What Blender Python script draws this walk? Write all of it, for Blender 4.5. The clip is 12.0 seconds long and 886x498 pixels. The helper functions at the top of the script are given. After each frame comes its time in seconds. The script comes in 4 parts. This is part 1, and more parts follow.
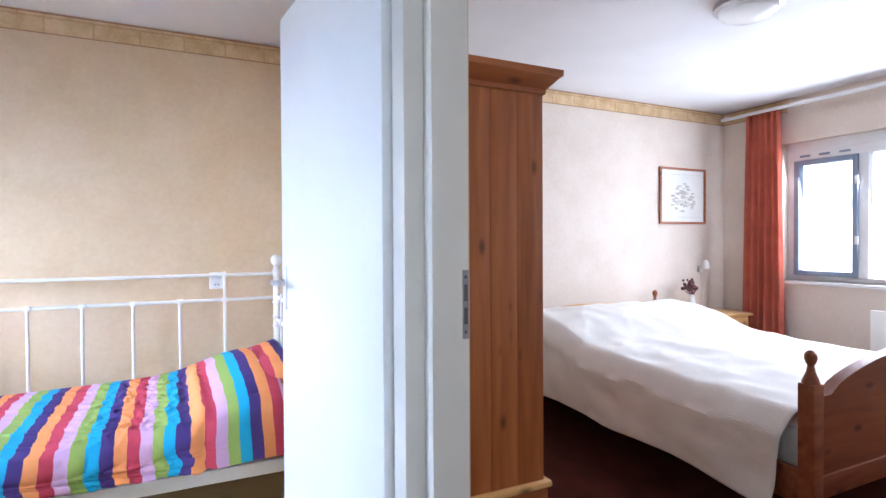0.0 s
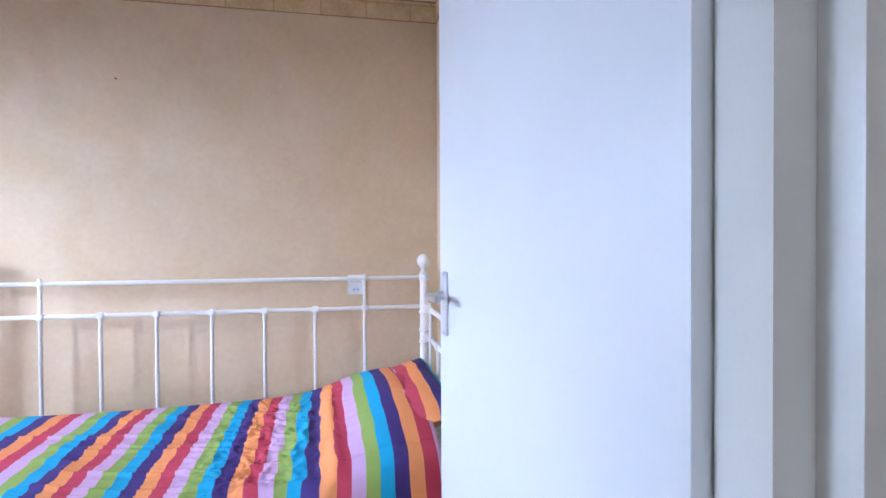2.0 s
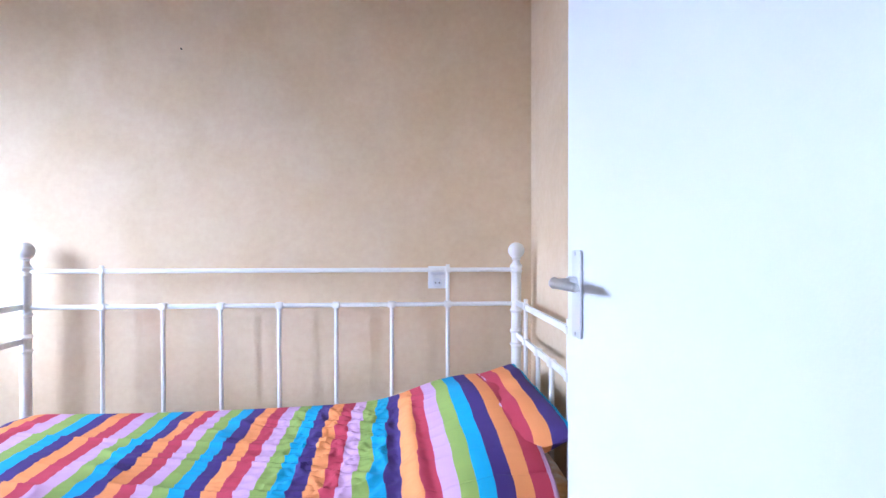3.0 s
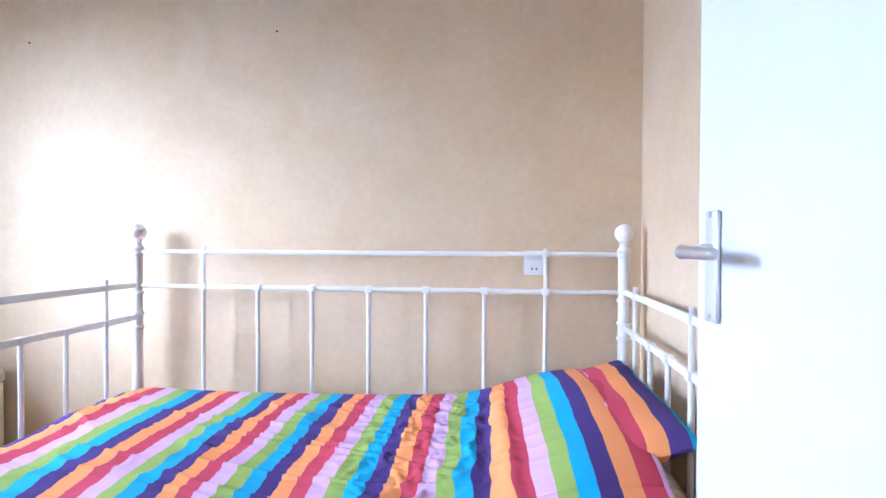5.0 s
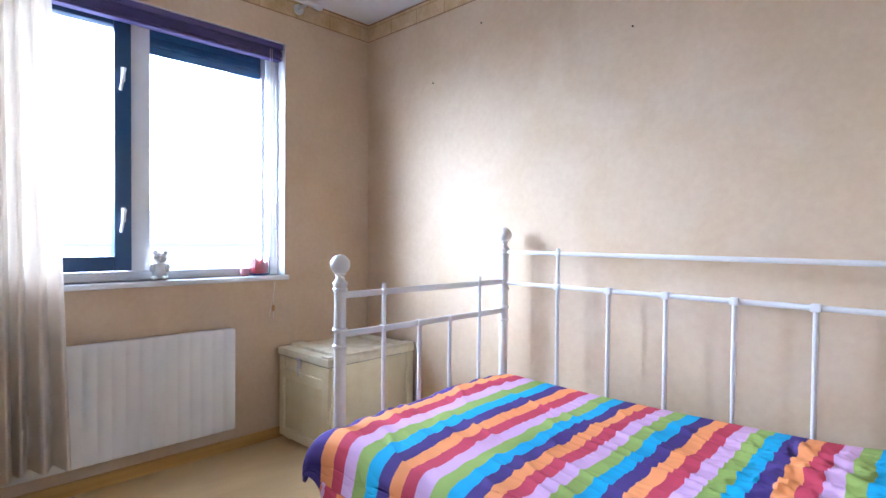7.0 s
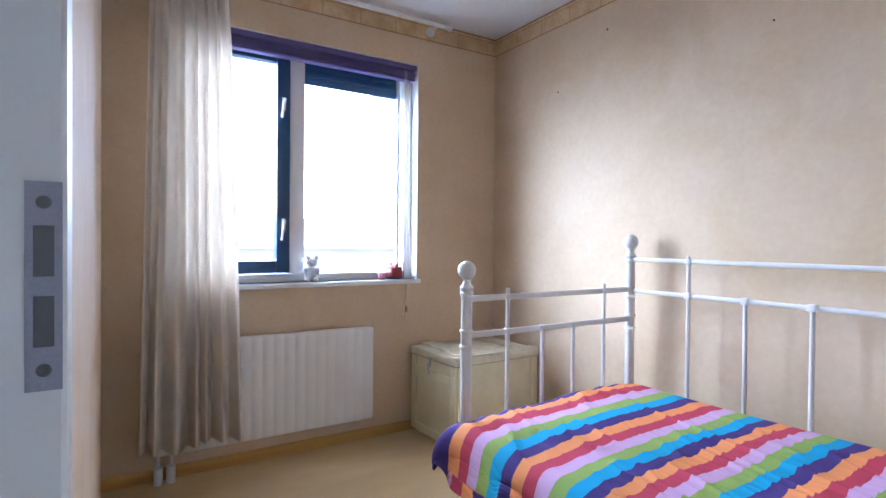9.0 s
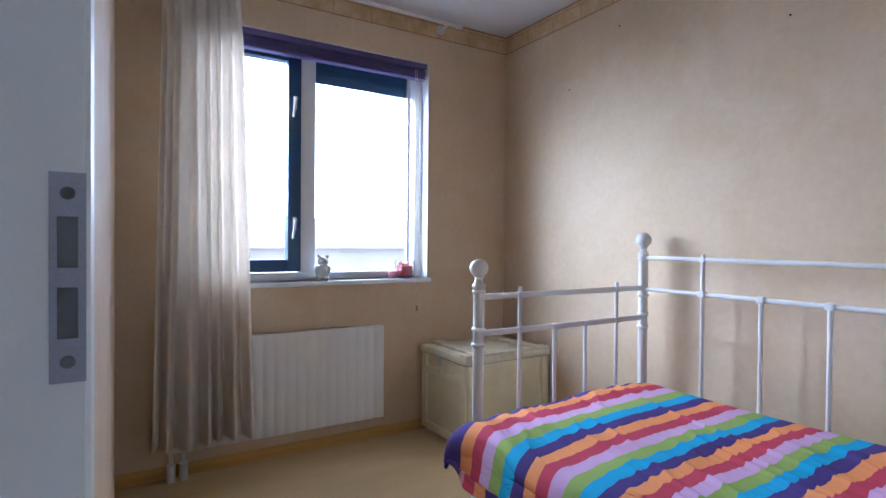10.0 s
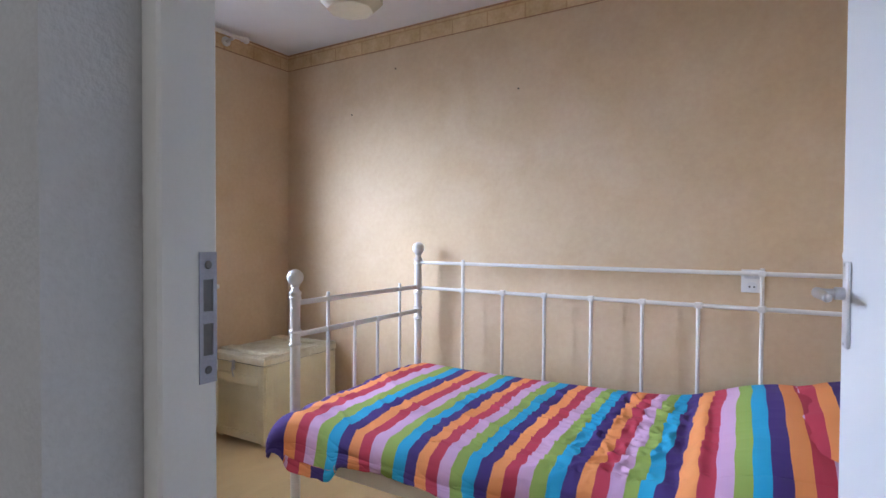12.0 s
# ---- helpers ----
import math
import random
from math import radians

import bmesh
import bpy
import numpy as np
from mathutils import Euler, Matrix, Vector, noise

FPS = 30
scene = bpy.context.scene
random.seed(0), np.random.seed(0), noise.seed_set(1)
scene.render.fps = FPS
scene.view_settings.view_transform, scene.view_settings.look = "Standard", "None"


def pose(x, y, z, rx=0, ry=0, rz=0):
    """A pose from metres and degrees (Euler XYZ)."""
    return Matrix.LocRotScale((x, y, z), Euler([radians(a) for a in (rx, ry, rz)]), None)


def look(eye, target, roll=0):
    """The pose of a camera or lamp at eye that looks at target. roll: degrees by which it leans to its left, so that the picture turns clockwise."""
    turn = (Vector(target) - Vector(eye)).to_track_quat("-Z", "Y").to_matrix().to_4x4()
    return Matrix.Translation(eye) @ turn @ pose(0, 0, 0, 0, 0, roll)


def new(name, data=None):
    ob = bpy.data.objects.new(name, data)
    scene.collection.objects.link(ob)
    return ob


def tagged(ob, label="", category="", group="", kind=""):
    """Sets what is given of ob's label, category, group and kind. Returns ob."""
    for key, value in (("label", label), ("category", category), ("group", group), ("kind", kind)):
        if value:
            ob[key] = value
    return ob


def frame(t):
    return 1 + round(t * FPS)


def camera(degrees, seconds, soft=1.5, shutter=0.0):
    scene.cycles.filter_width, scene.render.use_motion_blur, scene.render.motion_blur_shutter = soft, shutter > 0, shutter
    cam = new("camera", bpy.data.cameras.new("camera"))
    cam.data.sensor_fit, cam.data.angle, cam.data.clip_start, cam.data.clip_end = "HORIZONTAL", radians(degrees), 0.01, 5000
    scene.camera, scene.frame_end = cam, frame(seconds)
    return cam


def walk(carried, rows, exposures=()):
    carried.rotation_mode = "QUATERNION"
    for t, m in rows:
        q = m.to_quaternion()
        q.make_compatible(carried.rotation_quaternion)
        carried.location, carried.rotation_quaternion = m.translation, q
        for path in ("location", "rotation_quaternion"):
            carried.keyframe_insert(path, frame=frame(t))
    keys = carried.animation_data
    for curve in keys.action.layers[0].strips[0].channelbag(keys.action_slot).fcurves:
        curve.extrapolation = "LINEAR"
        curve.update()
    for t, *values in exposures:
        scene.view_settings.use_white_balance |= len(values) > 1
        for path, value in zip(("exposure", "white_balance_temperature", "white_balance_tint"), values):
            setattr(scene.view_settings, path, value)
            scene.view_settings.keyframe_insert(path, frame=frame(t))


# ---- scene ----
WINDOW_A, WINDOW_B, LANDING_FILL = 3000.0, 44.0, 3.6
EXPOSURES = [
    (0.0, 1.4, 5800, 14), (0.5, 1.3, 5800, 14), (1.0, 1.15, 5800, 15), (1.5, 1.1, 5750, 16), (2.0, 0.95, 5700, 18), (2.5, 1.02, 5650, 19), (3.0, 1.15, 5600, 18), (5.5, 1.25, 5600, 16), (6.5, 1.08, 5650, 16),
    (7.5, 0.98, 5650, 15), (9.5, 0.55, 5600, 15), (10.0, 0.3, 5600, 15), (10.5, 0.3, 5600, 15), (11.0, 0.47, 5650, 15), (12.0, 0.47, 6250, 17)]
cam = camera(79.73, 12.0)
ROWS = [
    (0, 0.016, 0.415, 1.289, -25.55, -0.75, 0.31),
    (0.5, 0.012, 0.482, 1.281, -19.08, -0.77, 0.24),
    (1, 0.008, 0.665, 1.281, -15.73, -0.80, 0.17),
    (1.5, 0.030, 0.895, 1.282, -13.99, -0.78, 0.09),
    (2, 0.074, 1.186, 1.277, -11.25, -0.74, 0.30),
    (2.5, 0.048, 1.392, 1.246, -8.24, -0.54, 0.27),
    (3, 0.018, 1.571, 1.209, -4.14, -0.52, 0.05),
    (5, 0.033, 1.732, 1.147, 6.37, -0.83, -0.26),
    (5.5, 0.015, 1.835, 1.141, 11.10, -0.93, -0.46),
    (6, 0.041, 1.904, 1.136, 23.88, -0.94, -0.44),
    (6.5, 0.037, 1.903, 1.149, 35.10, -1.20, -0.49),
    (7, 0.049, 1.806, 1.163, 44.15, -1.19, -0.54),
    (7.5, 0.097, 1.766, 1.167, 51.05, -0.97, -0.45),
    (9.5, 0.142, 1.743, 1.173, 58.26, -0.75, -0.51),
    (10, 0.128, 1.739, 1.165, 58.73, -0.78, -0.50),
    (10.5, 0.118, 1.737, 1.157, 58.72, -0.85, -0.57),
    (11, 0.114, 1.696, 1.184, 54.64, -0.87, -0.59),
    (11.5, 0.125, 1.524, 1.218, 45.47, -0.88, -0.51),
    (12, 0.224, 1.271, 1.238, 31.50, -1.10, -0.32),
]
walk(cam, [(t, pose(x, y, z, 90 + pitch, roll, yaw)) for t, x, y, z, yaw, pitch, roll in ROWS], EXPOSURES)

# ---------------- light
world = bpy.data.worlds.new("sky")
scene.world = world
world.use_nodes = True
wn = world.node_tree.nodes
sky = wn.new("ShaderNodeTexSky")
sky.sky_type, sky.sun_disc = "NISHITA", False
sky.sun_elevation, sky.sun_rotation = radians(25), radians(232)
# thin bright cloud over the clear sky
cloud = wn.new("ShaderNodeMix")
cloud.data_type = "RGBA"
cloud.inputs[0].default_value = 0.6
cloud.inputs[7].default_value = (19.0, 20.0, 21.5, 1)
world.node_tree.links.new(sky.outputs[0], cloud.inputs[6])
world.node_tree.links.new(cloud.outputs[2], wn["Background"].inputs[0])
wn["Background"].inputs[1].default_value = 0.15


def sun_lamp(power, elevation, heading, angle):
    data = bpy.data.lights.new("sun", "SUN")
    data.energy, data.angle, data.color = power, radians(angle), (0.84, 0.92, 1.0)
    ob = new("sun", data)
    h, e = radians(heading), radians(elevation)
    d = Vector((math.cos(h) * math.cos(e), math.sin(h) * math.cos(e), math.sin(e)))
    ob.matrix_world = look(d * 30, (0, 0, 0))


sun_lamp(1.0, 24, 217, 40)


# depth of the added fill lamp, in the back wall of the landing
HY0_FILL = -1.04


def window_light(name, place, target, width, height, power, tint=(0.86, 0.93, 1.0)):
    data = bpy.data.lights.new(name, "AREA")
    data.shape, data.size, data.size_y, data.energy, data.color = "RECTANGLE", width, height, power, tint
    new(name, data).matrix_world = look(place, target)


# bright low sky before the small window, above the roofs opposite
window_light("sky_daylight", (-8.5, 0.6, 3.5), (-2.8, 2.5, 1.7), 12.0, 3.9, WINDOW_A, (0.63, 0.785, 1.0))
window_light("opening_lamp", (5.0, 2.3, 1.5), (0, 2.5, 0.2), 2.2, 1.2, WINDOW_B)
# fill lamp added behind the camera to brighten the landing; its source is assumed
window_light("opening_lamp", (-0.45, HY0_FILL, 1.6), (-0.1, 1.5, 1.2), 0.95, 1.1, LANDING_FILL, (1.0, 0.96, 0.86))

# ---------------- materials


def material(name, colour, rough=0.6, metal=0.0, spread=0.06, scale=6.0, fine=80.0, bump=0.05, second=None, spec=0.5, distort=0.0):
    """Two scales of noise tint the colour and lift the surface a little."""
    m = bpy.data.materials.new(name)
    m.use_nodes = True
    n, l = m.node_tree.nodes, m.node_tree.links
    b = n["Principled BSDF"]
    b.inputs["Roughness"].default_value, b.inputs["Metallic"].default_value = rough, metal
    b.inputs["Specular IOR Level"].default_value = spec
    tc = n.new("ShaderNodeTexCoord")
    big, small = n.new("ShaderNodeTexNoise"), n.new("ShaderNodeTexNoise")
    big.inputs["Scale"].default_value, big.inputs["Detail"].default_value = scale, 5
    big.inputs["Distortion"].default_value = distort
    small.inputs["Scale"].default_value, small.inputs["Detail"].default_value = fine, 3
    for t in (big, small):
        l.new(tc.outputs["Object"], t.inputs["Vector"])
    ramp = n.new("ShaderNodeValToRGB")
    c = Vector(colour)
    d = Vector(second) if second else c * (1 - 2.2 * spread)
    ramp.color_ramp.elements[0].position, ramp.color_ramp.elements[1].position = 0.34, 0.66
    ramp.color_ramp.elements[0].color, ramp.color_ramp.elements[1].color = (*d, 1), (*c, 1)
    l.new(big.outputs["Fac"], ramp.inputs["Fac"])
    mix = n.new("ShaderNodeMix")
    mix.data_type, mix.blend_type = "RGBA", "OVERLAY"
    mix.inputs[0].default_value = min(1.0, spread * 3)
    l.new(ramp.outputs["Color"], mix.inputs[6])
    l.new(small.outputs["Fac"], mix.inputs[7])
    l.new(mix.outputs[2], b.inputs["Base Color"])
    bp = n.new("ShaderNodeBump")
    bp.inputs["Strength"].default_value, bp.inputs["Distance"].default_value = bump, 0.01
    l.new(small.outputs["Fac"], bp.inputs["Height"])
    l.new(bp.outputs["Normal"], b.inputs["Normal"])
    return m


def wood(name, light, dark, axis="z", rough=0.4, knots=True, stretch=14.0):
    """Grain drawn out along one axis, with dark knots."""
    m = bpy.data.materials.new(name)
    m.use_nodes = True
    n, l = m.node_tree.nodes, m.node_tree.links
    b = n["Principled BSDF"]
    b.inputs["Roughness"].default_value = rough
    tc, mp = n.new("ShaderNodeTexCoord"), n.new("ShaderNodeMapping")
    mp.inputs["Scale"].default_value = [1.0 if a == axis else stretch for a in "xyz"]
    info = n.new("ShaderNodeObjectInfo")
    add = n.new("ShaderNodeVectorMath")
    l.new(tc.outputs["Object"], add.inputs[0])
    sc = n.new("ShaderNodeVectorMath")
    sc.operation = "SCALE"
    sc.inputs[0].default_value = (7, 5, 9)
    l.new(info.outputs["Random"], sc.inputs["Scale"])
    l.new(sc.outputs[0], add.inputs[1])
    l.new(add.outputs[0], mp.inputs["Vector"])
    no = n.new("ShaderNodeTexNoise")
    no.inputs["Scale"].default_value, no.inputs["Detail"].default_value, no.inputs["Distortion"].default_value = 1.6, 8, 0.6
    l.new(mp.outputs[0], no.inputs["Vector"])
    ramp = n.new("ShaderNodeValToRGB")
    ramp.color_ramp.elements[0].position, ramp.color_ramp.elements[1].position = 0.33, 0.68
    ramp.color_ramp.elements[0].color, ramp.color_ramp.elements[1].color = (*dark, 1), (*light, 1)
    l.new(no.outputs["Fac"], ramp.inputs["Fac"])
    out = ramp.outputs["Color"]
    if knots:
        kp = n.new("ShaderNodeMapping")
        kp.inputs["Scale"].default_value = [4.0 if a == axis else 9.0 for a in "xyz"]
        l.new(add.outputs[0], kp.inputs["Vector"])
        vo = n.new("ShaderNodeTexVoronoi")
        vo.inputs["Scale"].default_value = 1.0
        l.new(kp.outputs[0], vo.inputs["Vector"])
        kr = n.new("ShaderNodeValToRGB")
        kr.color_ramp.elements[0].position, kr.color_ramp.elements[1].position = 0.05, 0.17
        kr.color_ramp.elements[0].color, kr.color_ramp.elements[1].color = (1, 1, 1, 1), (0, 0, 0, 1)
        l.new(vo.outputs["Distance"], kr.inputs["Fac"])
        mx = n.new("ShaderNodeMix")
        mx.data_type = "RGBA"
        l.new(kr.outputs["Color"], mx.inputs[0])
        l.new(out, mx.inputs[6])
        mx.inputs[7].default_value = (*[v * 0.35 for v in dark], 1)
        out = mx.outputs[2]
    l.new(out, b.inputs["Base Color"])
    bp = n.new("ShaderNodeBump")
    bp.inputs["Strength"].default_value, bp.inputs["Distance"].default_value = 0.08, 0.01
    l.new(no.outputs["Fac"], bp.inputs["Height"])
    l.new(bp.outputs["Normal"], b.inputs["Normal"])
    return m


def border_paper(name, along):
    """Ochre frieze: sponged blocks with darker lines between them, as printed on the paper."""
    m = material(name, (0.72, 0.53, 0.31), 0.8, spread=0.08, scale=11, fine=60, second=(0.58, 0.39, 0.20))
    n, l = m.node_tree.nodes, m.node_tree.links
    b = n["Principled BSDF"]
    src = b.inputs["Base Color"].links[0].from_socket
    tc, mp = n.new("ShaderNodeTexCoord"), n.new("ShaderNodeMapping")
    if along == "y":
        mp.inputs["Rotation"].default_value = (radians(90), 0, radians(90))
        mp.vector_type = "TEXTURE"
    else:
        mp.inputs["Rotation"].default_value = (radians(90), 0, 0)
        mp.vector_type = "TEXTURE"
    l.new(tc.outputs["Object"], mp.inputs["Vector"])
    br = n.new("ShaderNodeTexBrick")
    br.inputs["Scale"].default_value = 1.0
    br.inputs["Brick Width"].default_value, br.inputs["Row Height"].default_value = 0.23, 0.115
    br.inputs["Mortar Size"].default_value, br.inputs["Mortar Smooth"].default_value = 0.006, 0.6
    br.inputs["Color1"].default_value, br.inputs["Color2"].default_value = (1, 1, 1, 1), (0.9, 0.88, 0.84, 1)
    br.inputs["Mortar"].default_value = (0.72, 0.6, 0.5, 1)
    l.new(mp.outputs[0], br.inputs["Vector"])
    mx = n.new("ShaderNodeMix")
    mx.data_type, mx.blend_type = "RGBA", "MULTIPLY"
    mx.inputs[0].default_value = 0.7
    l.new(src, mx.inputs[6])
    l.new(br.outputs["Color"], mx.inputs[7])
    l.new(mx.outputs[2], b.inputs["Base Color"])
    return m


def stripes(name, period, start):
    """Printed cotton in six colours, banded along the first texture axis; start is where the first purple band begins."""
    m = material(name, (0.5, 0.5, 0.5), 0.85, spread=0.05, scale=9, fine=350, bump=0.08, spec=0.2)
    n, l = m.node_tree.nodes, m.node_tree.links
    b = n["Principled BSDF"]
    uv = n.new("ShaderNodeUVMap")
    sep = n.new("ShaderNodeSeparateXYZ")
    l.new(uv.outputs[0], sep.inputs[0])
    sub = n.new("ShaderNodeMath")
    sub.operation = "SUBTRACT"
    l.new(sep.outputs[0], sub.inputs[0])
    sub.inputs[1].default_value = start
    dv = n.new("ShaderNodeMath")
    dv.operation = "DIVIDE"
    l.new(sub.outputs[0], dv.inputs[0])
    dv.inputs[1].default_value = period
    fr = n.new("ShaderNodeMath")
    fr.operation = "FRACT"
    l.new(dv.outputs[0], fr.inputs[0])
    ramp = n.new("ShaderNodeValToRGB")
    ramp.color_ramp.interpolation = "CONSTANT"
    cols = [(0.075, 0.042, 0.19), (0.82, 0.31, 0.11), (0.52, 0.055, 0.095), (0.64, 0.40, 0.61), (0.31, 0.42, 0.10), (0.025, 0.37, 0.62)]
    e = ramp.color_ramp.elements
    e[0].color, e[0].position = (*cols[0], 1), 0
    e[1].color, e[1].position = (*cols[1], 1), 1 / 6
    for i in range(2, 6):
        x = e.new(i / 6)
        x.color = (*cols[i], 1)
    l.new(fr.outputs[0], ramp.inputs["Fac"])
    src = b.inputs["Base Color"].links[0].from_socket
    mx = n.new("ShaderNodeMix")
    mx.data_type, mx.blend_type = "RGBA", "OVERLAY"
    mx.inputs[0].default_value = 0.25
    l.new(ramp.outputs["Color"], mx.inputs[6])
    l.new(src, mx.inputs[7])
    l.new(mx.outputs[2], b.inputs["Base Color"])
    return m


PAPER = material("wallpaper_sponged", (0.66, 0.50, 0.335), 0.75, spread=0.035, scale=3.0, fine=38, bump=0.05, second=(0.61, 0.445, 0.275), distort=0.8)
PAPER2 = material("wallpaper_pale", (0.70, 0.61, 0.53), 0.75, spread=0.04, scale=4, fine=45, bump=0.1, second=(0.66, 0.56, 0.475))
BORDER_X, BORDER_Y = border_paper("frieze_paper", "x"), border_paper("frieze_paper_side", "y")
LINE = material("frieze_line", (0.36, 0.19, 0.11), 0.8)
CEIL = material("ceiling_paint", (0.80, 0.79, 0.80), 0.85, spread=0.02, scale=3, fine=160, bump=0.15)
HALL = material("hall_paper", (0.55, 0.55, 0.54), 0.8, spread=0.03, scale=4, fine=120, bump=0.2)
FRAME_PAINT = material("frame_paint", (0.72, 0.71, 0.66), 0.35, spread=0.02, scale=4, fine=200, bump=0.02)
DOOR_PAINT = material("door_paint", (0.76, 0.78, 0.80), 0.42, spread=0.015, scale=2.5, fine=240, bump=0.03)
WHITE = material("white_lacquer", (0.76, 0.74, 0.71), 0.32, spread=0.03, scale=12, fine=160, bump=0.02)
WHITE_TRIM = material("white_trim", (0.78, 0.78, 0.78), 0.4, spread=0.02, scale=6, fine=140, bump=0.02)
RADIATOR = material("radiator_enamel", (0.82, 0.80, 0.76), 0.35, spread=0.02, scale=5, fine=140, bump=0.02)
VINYL = wood("vinyl_floor", (0.74, 0.55, 0.29), (0.64, 0.45, 0.22), "y", 0.36, False, 3.0)
YELLOW_WOOD = wood("yellow_baseboard", (0.62, 0.36, 0.10), (0.48, 0.26, 0.06), "y", 0.45, False)
CARPET = material("red_carpet", (0.105, 0.030, 0.022), 0.95, spread=0.12, scale=5, fine=400, bump=0.6, spec=0.1)
HALL_FLOOR = material("hall_carpet", (0.20, 0.17, 0.14), 0.95, spread=0.1, scale=5, fine=400, bump=0.5, spec=0.1)
PINE = wood("orange_pine", (0.39, 0.128, 0.037), (0.25, 0.07, 0.018), "z", 0.38)
PINE_X = wood("orange_pine_level", (0.39, 0.128, 0.037), (0.25, 0.07, 0.018), "x", 0.38)
PINE_RED = wood("red_brown_pine", (0.34, 0.105, 0.04), (0.21, 0.055, 0.02), "x", 0.35)
PINE_PALE = wood("pale_pine", (0.70, 0.42, 0.17), (0.55, 0.29, 0.10), "x", 0.4)
CREAM = material("cream_paint_worn", (0.84, 0.76, 0.52), 0.45, spread=0.06, scale=7, fine=90, bump=0.1, second=(0.76, 0.67, 0.43))
CREAM_WORN = material("cream_paint_scuffed", (0.80, 0.75, 0.58), 0.5, spread=0.06, scale=16, fine=90, bump=0.15, second=(0.68, 0.60, 0.41))
STEEL = material("brushed_steel", (0.62, 0.62, 0.63), 0.36, 0.85, spread=0.05, scale=20, fine=300, bump=0.02)
ALU = material("satin_aluminium", (0.72, 0.73, 0.76), 0.42, 0.6, spread=0.03, scale=20, fine=300, bump=0.02)
DULL_STEEL = material("dull_steel", (0.34, 0.34, 0.38), 0.45, 0.5, spread=0.05, scale=20, fine=300, bump=0.02)
SLOT = material("slot_grey", (0.13, 0.13, 0.125), 0.6)
DARK = material("dark_gap", (0.02, 0.02, 0.02), 0.8)
NAVY = material("navy_window_paint", (0.018, 0.065, 0.15), 0.35, spread=0.04, scale=6, fine=120)
# navy made paler and greyer, with the lens flare put into the colour
BLUE_FLARED = material("blue_paint_flared", (0.22, 0.27, 0.36), 0.4, spread=0.04, scale=6, fine=120)
PURPLE = material("purple_blind_metal", (0.13, 0.10, 0.27), 0.4, spread=0.05, scale=8, fine=120)
SHUTTER = material("dark_shutter", (0.025, 0.14, 0.30), 0.5)
DUVET = stripes("striped_cotton", 1.0, 0.0)
PILLOWCASE = stripes("striped_pillowcase", 0.29, -0.475)
SHEET = material("white_bedspread", (0.80, 0.78, 0.75), 0.85, spread=0.03, scale=7, fine=160, bump=0.25, spec=0.2)
SHADE_GLASS = material("cream_opal_glass", (0.72, 0.67, 0.52), 0.25, spread=0.04, scale=9)
SHEET_PRINT = material("printed_sheet", (0.70, 0.68, 0.62), 0.85, spread=0.1, scale=14, fine=60, second=(0.55, 0.30, 0.12))
CURTAIN = material("cream_curtain", (0.90, 0.83, 0.74), 0.9, spread=0.04, scale=6, fine=260, bump=0.15, spec=0.1)
RED_CURTAIN = material("red_curtain", (0.64, 0.17, 0.11), 0.9, spread=0.08, scale=6, fine=260, bump=0.15, spec=0.1)
CERAMIC = material("white_ceramic", (0.75, 0.74, 0.72), 0.25, spread=0.04, scale=30)
RED_WAX = material("red_wax", (0.55, 0.02, 0.03), 0.4, spread=0.08, scale=30)
SAUCER = material("blue_glaze", (0.10, 0.14, 0.35), 0.25)
PINK_WAX = material("pink_wax", (0.7, 0.3, 0.34), 0.4, spread=0.08, scale=30)
FLOWER = material("dried_flowers", (0.22, 0.06, 0.08), 0.9, spread=0.2, scale=60, second=(0.07, 0.05, 0.04))
ROOF = material("grey_roof", (0.68, 0.68, 0.68), 0.8, spread=0.1, scale=0.6, fine=6)
FACADE = material("pale_render", (0.8, 0.79, 0.77), 0.85, spread=0.06, scale=0.7, fine=8)
GRASS = material("pale_paving", (0.45, 0.45, 0.43), 0.9, spread=0.1, scale=0.4, fine=6)
PRINT = material("etching_paper", (0.78, 0.77, 0.73), 0.7, spread=0.02, scale=12)
INK = material("etching_ink", (0.62, 0.58, 0.53), 0.8, spread=0.2, scale=30)


def glass(name, tint=(1, 1, 1), rough=0.0):
    m = bpy.data.materials.new(name)
    m.use_nodes = True
    b = m.node_tree.nodes["Principled BSDF"]
    b.inputs["Base Color"].default_value = (*tint, 1)
    b.inputs["Transmission Weight"].default_value, b.inputs["Roughness"].default_value, b.inputs["IOR"].default_value = 1.0, rough, 1.45
    return m


for cloth in (CURTAIN, RED_CURTAIN):
    nt = cloth.node_tree
    tl, mxs = nt.nodes.new("ShaderNodeBsdfTranslucent"), nt.nodes.new("ShaderNodeMixShader")
    pb = nt.nodes["Principled BSDF"]
    nt.links.new(pb.inputs["Base Color"].links[0].from_socket, tl.inputs["Color"])
    mxs.inputs[0].default_value = 0.5 if cloth is CURTAIN else 0.32
    nt.links.new(pb.outputs[0], mxs.inputs[1])
    nt.links.new(tl.outputs[0], mxs.inputs[2])
    nt.links.new(mxs.outputs[0], nt.nodes["Material Output"].inputs["Surface"])
GLASS = glass("clear_glass")
FROST = glass("frosted_glass", (0.95, 0.92, 0.85), 0.35)

# ---------------- mesh helpers


def quads(bm, *corners):
    return bm.faces.new([bm.verts.new(c) for c in corners])


